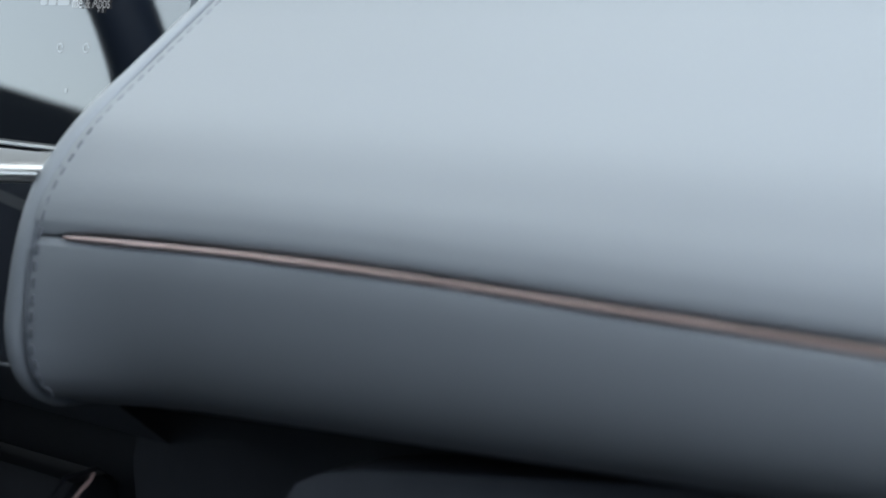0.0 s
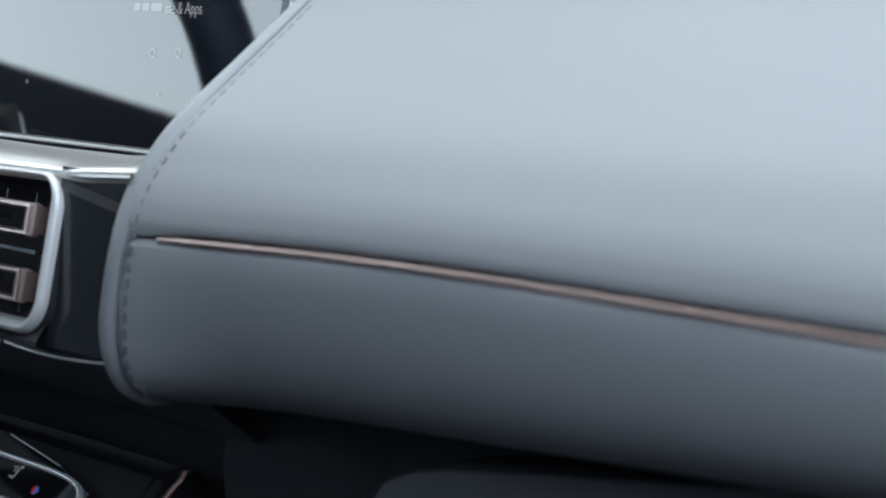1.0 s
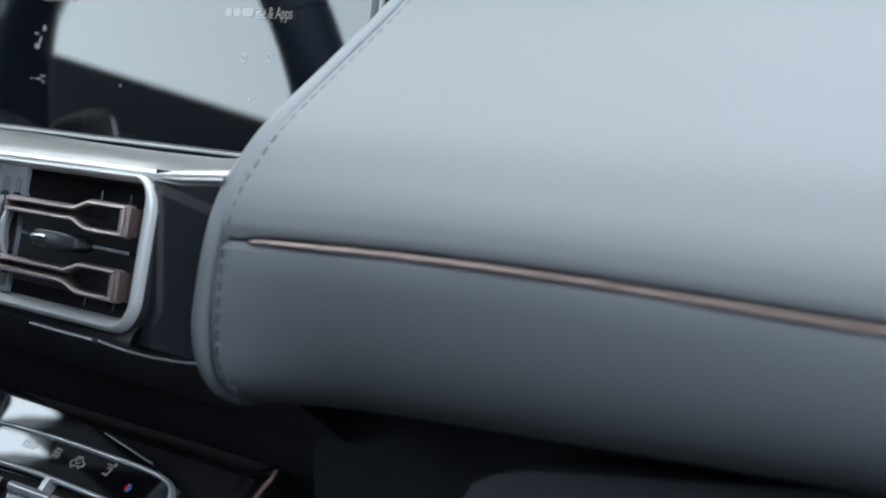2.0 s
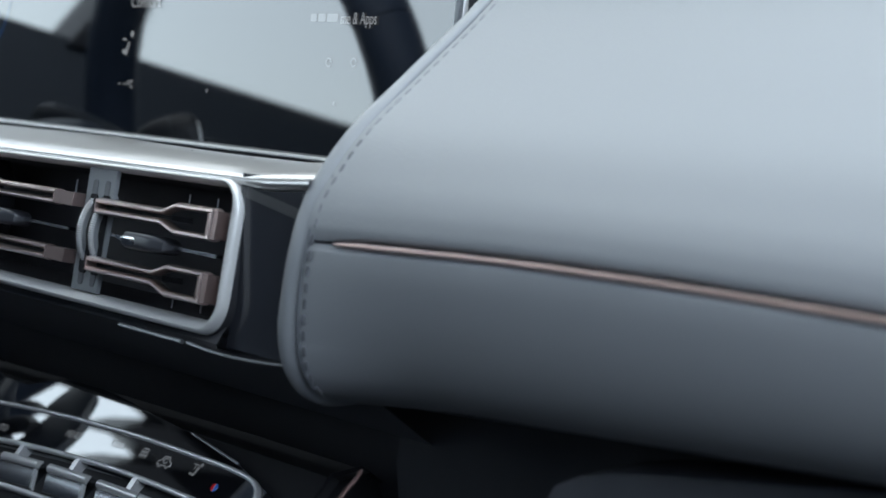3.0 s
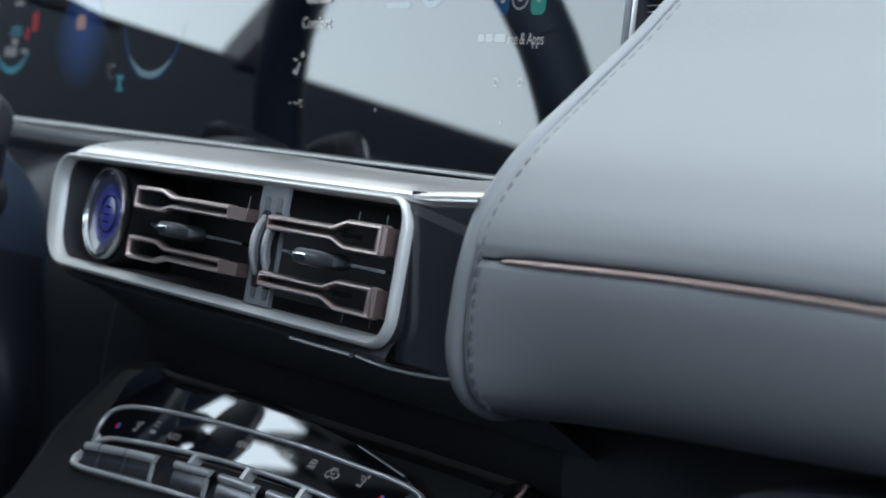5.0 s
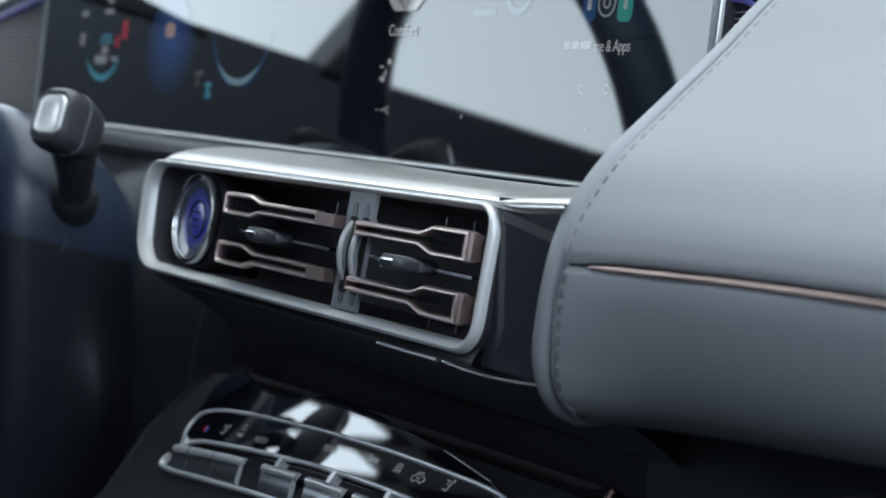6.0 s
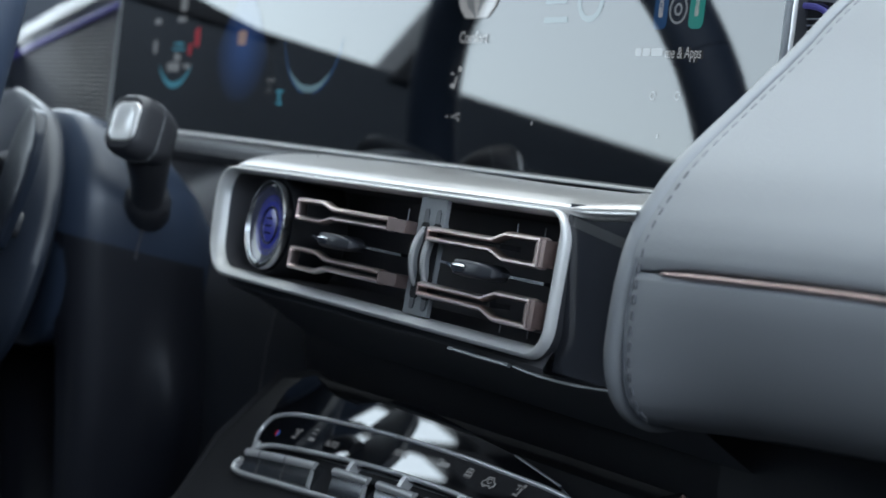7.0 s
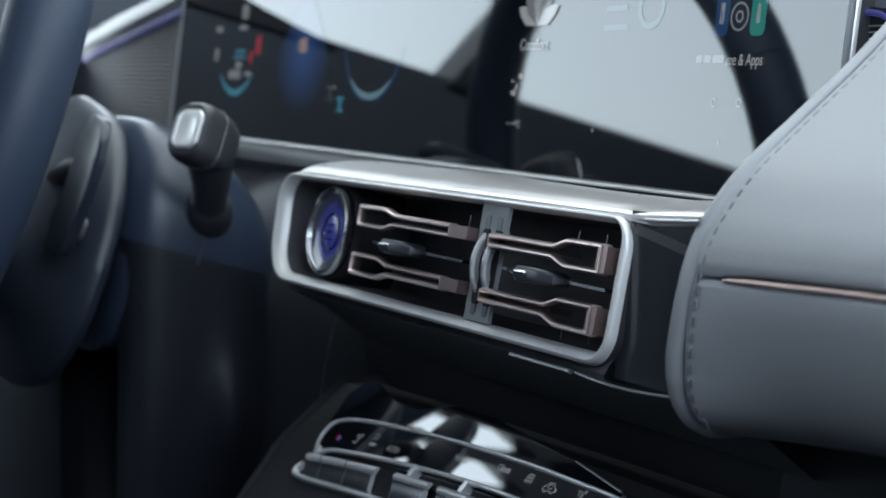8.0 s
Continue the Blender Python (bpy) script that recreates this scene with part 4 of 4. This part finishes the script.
part("shroud", loft([col_ring(0.040, 0.045, 0.585, 0.555), col_ring(0.034, 0.060, 0.600, 0.540), col_ring(0.020, 0.071, 0.624), col_ring(0.004, 0.075, 0.643), col_ring(-0.018, 0.075, 0.658), col_ring(-0.038, 0.0745, 0.667), col_ring(-0.046, 0.0730, 0.669), col_ring(-0.053, 0.0695, 0.667), col_ring(-0.0585, 0.0640, 0.661), col_ring(-0.0620, 0.0560, 0.652, 0.540), col_ring(-0.0630, 0.0440, 0.640, 0.550)], True, True), SHROUD, column)


def col_low(y, w, zt, zb=0.535, n=32, p=2.8):
    """Lower half of the column, from the split line round below; drawn out downwards."""
    split, h, zc, out = 0.592 - 0.30 * (y + 0.02), (zt - zb) / 2, (zt + zb) / 2, []
    q = (abs(split - zc) / h) ** (p / 2)
    a0 = math.copysign(math.asin(min(1.0, q)), split - zc)
    for k in range(n + 1):
        a = a0 - (math.pi + 2 * a0) * k / n
        c, q = math.cos(a), math.sin(a)
        z = zc + h * math.copysign(abs(q) ** (2 / p), q)
        zz = split - (split - z) * 4.0
        swell = 0.0100 * math.exp(-(y / 0.013) ** 2 - ((zz - 0.500) / 0.036) ** 2) * (c > 0)
        out.append((CX + (w + 0.0008) * math.copysign(abs(c) ** (2 / p), c) + swell, y + 0.16 * h * q, zz))
    return out


low_rings = spline([(0.020, 0.071, 0.624), (0.004, 0.075, 0.643), (-0.018, 0.075, 0.658), (-0.038, 0.0745, 0.667), (-0.046, 0.0730, 0.669), (-0.053, 0.0695, 0.667), (-0.0585, 0.0640, 0.661), (-0.0620, 0.0560, 0.655)], 5)
part("lower_shroud", loft([col_low(p.x, p.y, p.z, n=48) for p in low_rings], False), LOWER_SHROUD, column, "dark lower shroud half")
part("split_line", sweep([(CX + 0.0758, -0.022, 0.588), (CX + 0.0760, -0.017, 0.606)], 0.0005, 0.0005, 6), VOID, column)
part("collar", sweep(spline([(-0.276, -0.0120, 0.613), (-0.268, -0.0145, 0.619), (-0.261, -0.0168, 0.6245)], 4), 0.0130, 0.0125, 18, radii=[1, 1, 1, 1, 1, 0.98, 0.95, 0.9, 0.8]), SATIN_BLACK, column, "black stalk collar")

stalk = thing("gear_selector_stalk", "black gear selector stalk with a silver end button", "stalk")
part("arm", sweep(spline([(-0.286, -0.0085, 0.606), (-0.265, -0.0155, 0.620), (-0.246, -0.0215, 0.636), (-0.229, -0.0280, 0.653)], 6), 0.0105, 0.0105, 16, radii=[1.0] * 6 + [0.95, 0.93, 0.92, 0.92, 0.94, 0.97, 1.0, 1.05, 1.1, 1.15, 1.2, 1.22, 1.2]), SATIN_BLACK, stalk)
KM = look((-0.222, -0.0345, 0.6605), (-0.222 - 0.030, -0.0345 + 0.062, 0.6605 - 0.030))


def KN(u, v, d=0.0):
    return KM @ Vector((u, v, d))


kn = []
for d, k in ((-0.020, 0.55), (-0.017, 0.74), (-0.011, 0.90), (-0.003, 0.99), (0.006, 1.0), (0.0105, 0.95), (0.0130, 0.85), (0.0138, 0.70)):
    kn.append([KN(u * k, v * k, d) for u, v in rounded(-0.0128, 0.0128, -0.0164, 0.0164, 0.0092, 8)])
part("knob", loft(kn, True, True), SATIN_BLACK, stalk)
part("knob_line", sweep([KN(u * 1.005, v * 1.005, -0.002) for u, v in rounded(-0.0128, 0.0128, -0.0164, 0.0164, 0.0092, 8)], 0.00018, 0.00018, 6, closed=True, up=KN(0, 0, 1) - KN(0, 0, 0)), GREY_PLASTIC, stalk, "thin chrome line")
bt, face_line = [], rounded(-0.0088, 0.0088, -0.0106, 0.0106, 0.0050, 6)
for d, k in ((0.009, 1.0), (0.0138, 1.0), (0.0146, 0.95), (0.0148, 0.88)):
    bt.append([KN(u * k + 0.0016, v * k, d) for u, v in face_line])
for d, r in ((0.0148, 0.0066), (0.0147, 0.0062), (0.0144, 0.0046), (0.0142, 0.0028), (0.0141, 0.0008)):
    bt.append([KN(u * r / math.hypot(u, v) + 0.0016, v * r / math.hypot(u, v), d) for u, v in face_line])
part("end_button", loft(bt, True, True), SILVER, stalk, "silver end button with a round dimple")

wheel = thing("steering_wheel", "blue-grey leather steering wheel with shift paddles", "steering wheel")
WM = pose(CX + 0.006, -0.162, 0.640) @ pose(0, 0, 0, 90 - 21.0)


def WP(u, v, d=0.0):
    """On the wheel's plane: u right, v up, d towards the driver."""
    return WM @ Vector((u, v, d))


R = 0.1770
RIM = pose(-0.3251, -0.1507, 0.6746) @ pose(0, 0, 0, 90 - 19.8)


def rim_arc(a0, a1, steps=48):
    return [RIM @ Vector((R * math.cos(radians(a0 + (a1 - a0) * k / steps)), R * math.sin(radians(a0 + (a1 - a0) * k / steps)), 0.0)) for k in range(steps + 1)]


WN = WP(0, 0, 1) - WP(0, 0, 0)
RN = RIM.to_3x3() @ Vector((0, 0, 1))
part("rim_grip", sweep(rim_arc(-42, 29), 0.0168, 0.0195, 18, up=RN), WHEEL_LEATHER, wheel, "blue-grey leather rim grip")
part("rim", sweep(rim_arc(29.1, 317.9, steps=110), 0.0168, 0.0195, 18, up=RN), WHEEL_LEATHER, wheel, "darker upper rim section")

def hub_ring(d, k):
    """Outline of the hub's rear cover: straight top, full sides."""
    pts = [(-0.100, -0.020), (-0.098, 0.040), (-0.086, 0.072), (-0.062, 0.079), (-0.030, 0.0755), (0.0, 0.0700), (0.026, 0.0625), (0.048, 0.0480), (0.066, 0.0290), (0.077, 0.0080), (0.083, -0.0200), (0.079, -0.0550), (0.052, -0.0850), (0.0, -0.0950), (-0.060, -0.0900), (-0.094, -0.0600)]
    line = spline([(u, v, 0) for u, v in pts + pts[:1]], 4)[:-1]
    return [WP(p.x * k, p.y * k, d) for p in line]


part("hub", loft([hub_ring(d, k) for d, k in ((-0.101, 0.80), (-0.1005, 0.93), (-0.098, 0.985), (-0.094, 1.0), (-0.089, 0.975), (-0.081, 0.86), (-0.070, 0.68), (-0.055, 0.57), (-0.030, 0.52), (0.0, 0.56), (0.010, 0.52), (0.014, 0.40))], True, True), HUB, wheel, "slate plastic hub cover")
part("spoke", prism([(0.04, 0.012), (0.192, 0.010), (0.192, -0.016), (0.04, -0.024)], -0.010, 0.010, WP, 0.005), SATIN_BLACK, wheel)
part("spoke", prism([(-0.04, 0.012), (-0.158, 0.010), (-0.158, -0.016), (-0.04, -0.024)], -0.010, 0.010, WP, 0.005), SATIN_BLACK, wheel)
part("spoke", prism([(-0.025, -0.04), (0.025, -0.04), (0.018, -0.140), (-0.018, -0.140)], -0.010, 0.008, WP, 0.005), SATIN_BLACK, wheel)
pd = [(0.0790, 0.0600), (0.0915, 0.0578), (0.0985, 0.0535), (0.1060, 0.0420), (0.1100, 0.0290), (0.1095, 0.0090), (0.1035, -0.0125), (0.0980, -0.0160), (0.0790, -0.0160), (0.0720, -0.0130), (0.0700, 0.0050), (0.0680, 0.0280), (0.0675, 0.0450), (0.0710, 0.0560)]
paddle = loft([[WP(p.x + du * (p.x - 0.088) * 12, p.y, d) for p in spline([(u, v, 0) for u, v in pd + pd[:1]], 4)[:-1]] for d, du in ((-0.0700, -0.02), (-0.0690, -0.005), (-0.0650, 0.0), (-0.0635, -0.006), (-0.0628, -0.025))], True, True)
part("shift_paddle", paddle, PADDLE, wheel, "slate shift paddle")
part("paddle_hinge", sweep(spline([WP(0.046, 0.002, -0.066), WP(0.037, 0.010, -0.066), WP(0.039, 0.023, -0.067), WP(0.058, 0.031, -0.069), WP(0.075, 0.029, -0.070)], 5), 0.0055, 0.0050, 12, up=WN), SATIN_BLACK, wheel, "black paddle bracket")
part("paddle_arm", prism(rounded(0.03, 0.092, -0.008, 0.006, 0.005, 5), -0.076, -0.068, WP, 0.002), SATIN_BLACK, wheel)
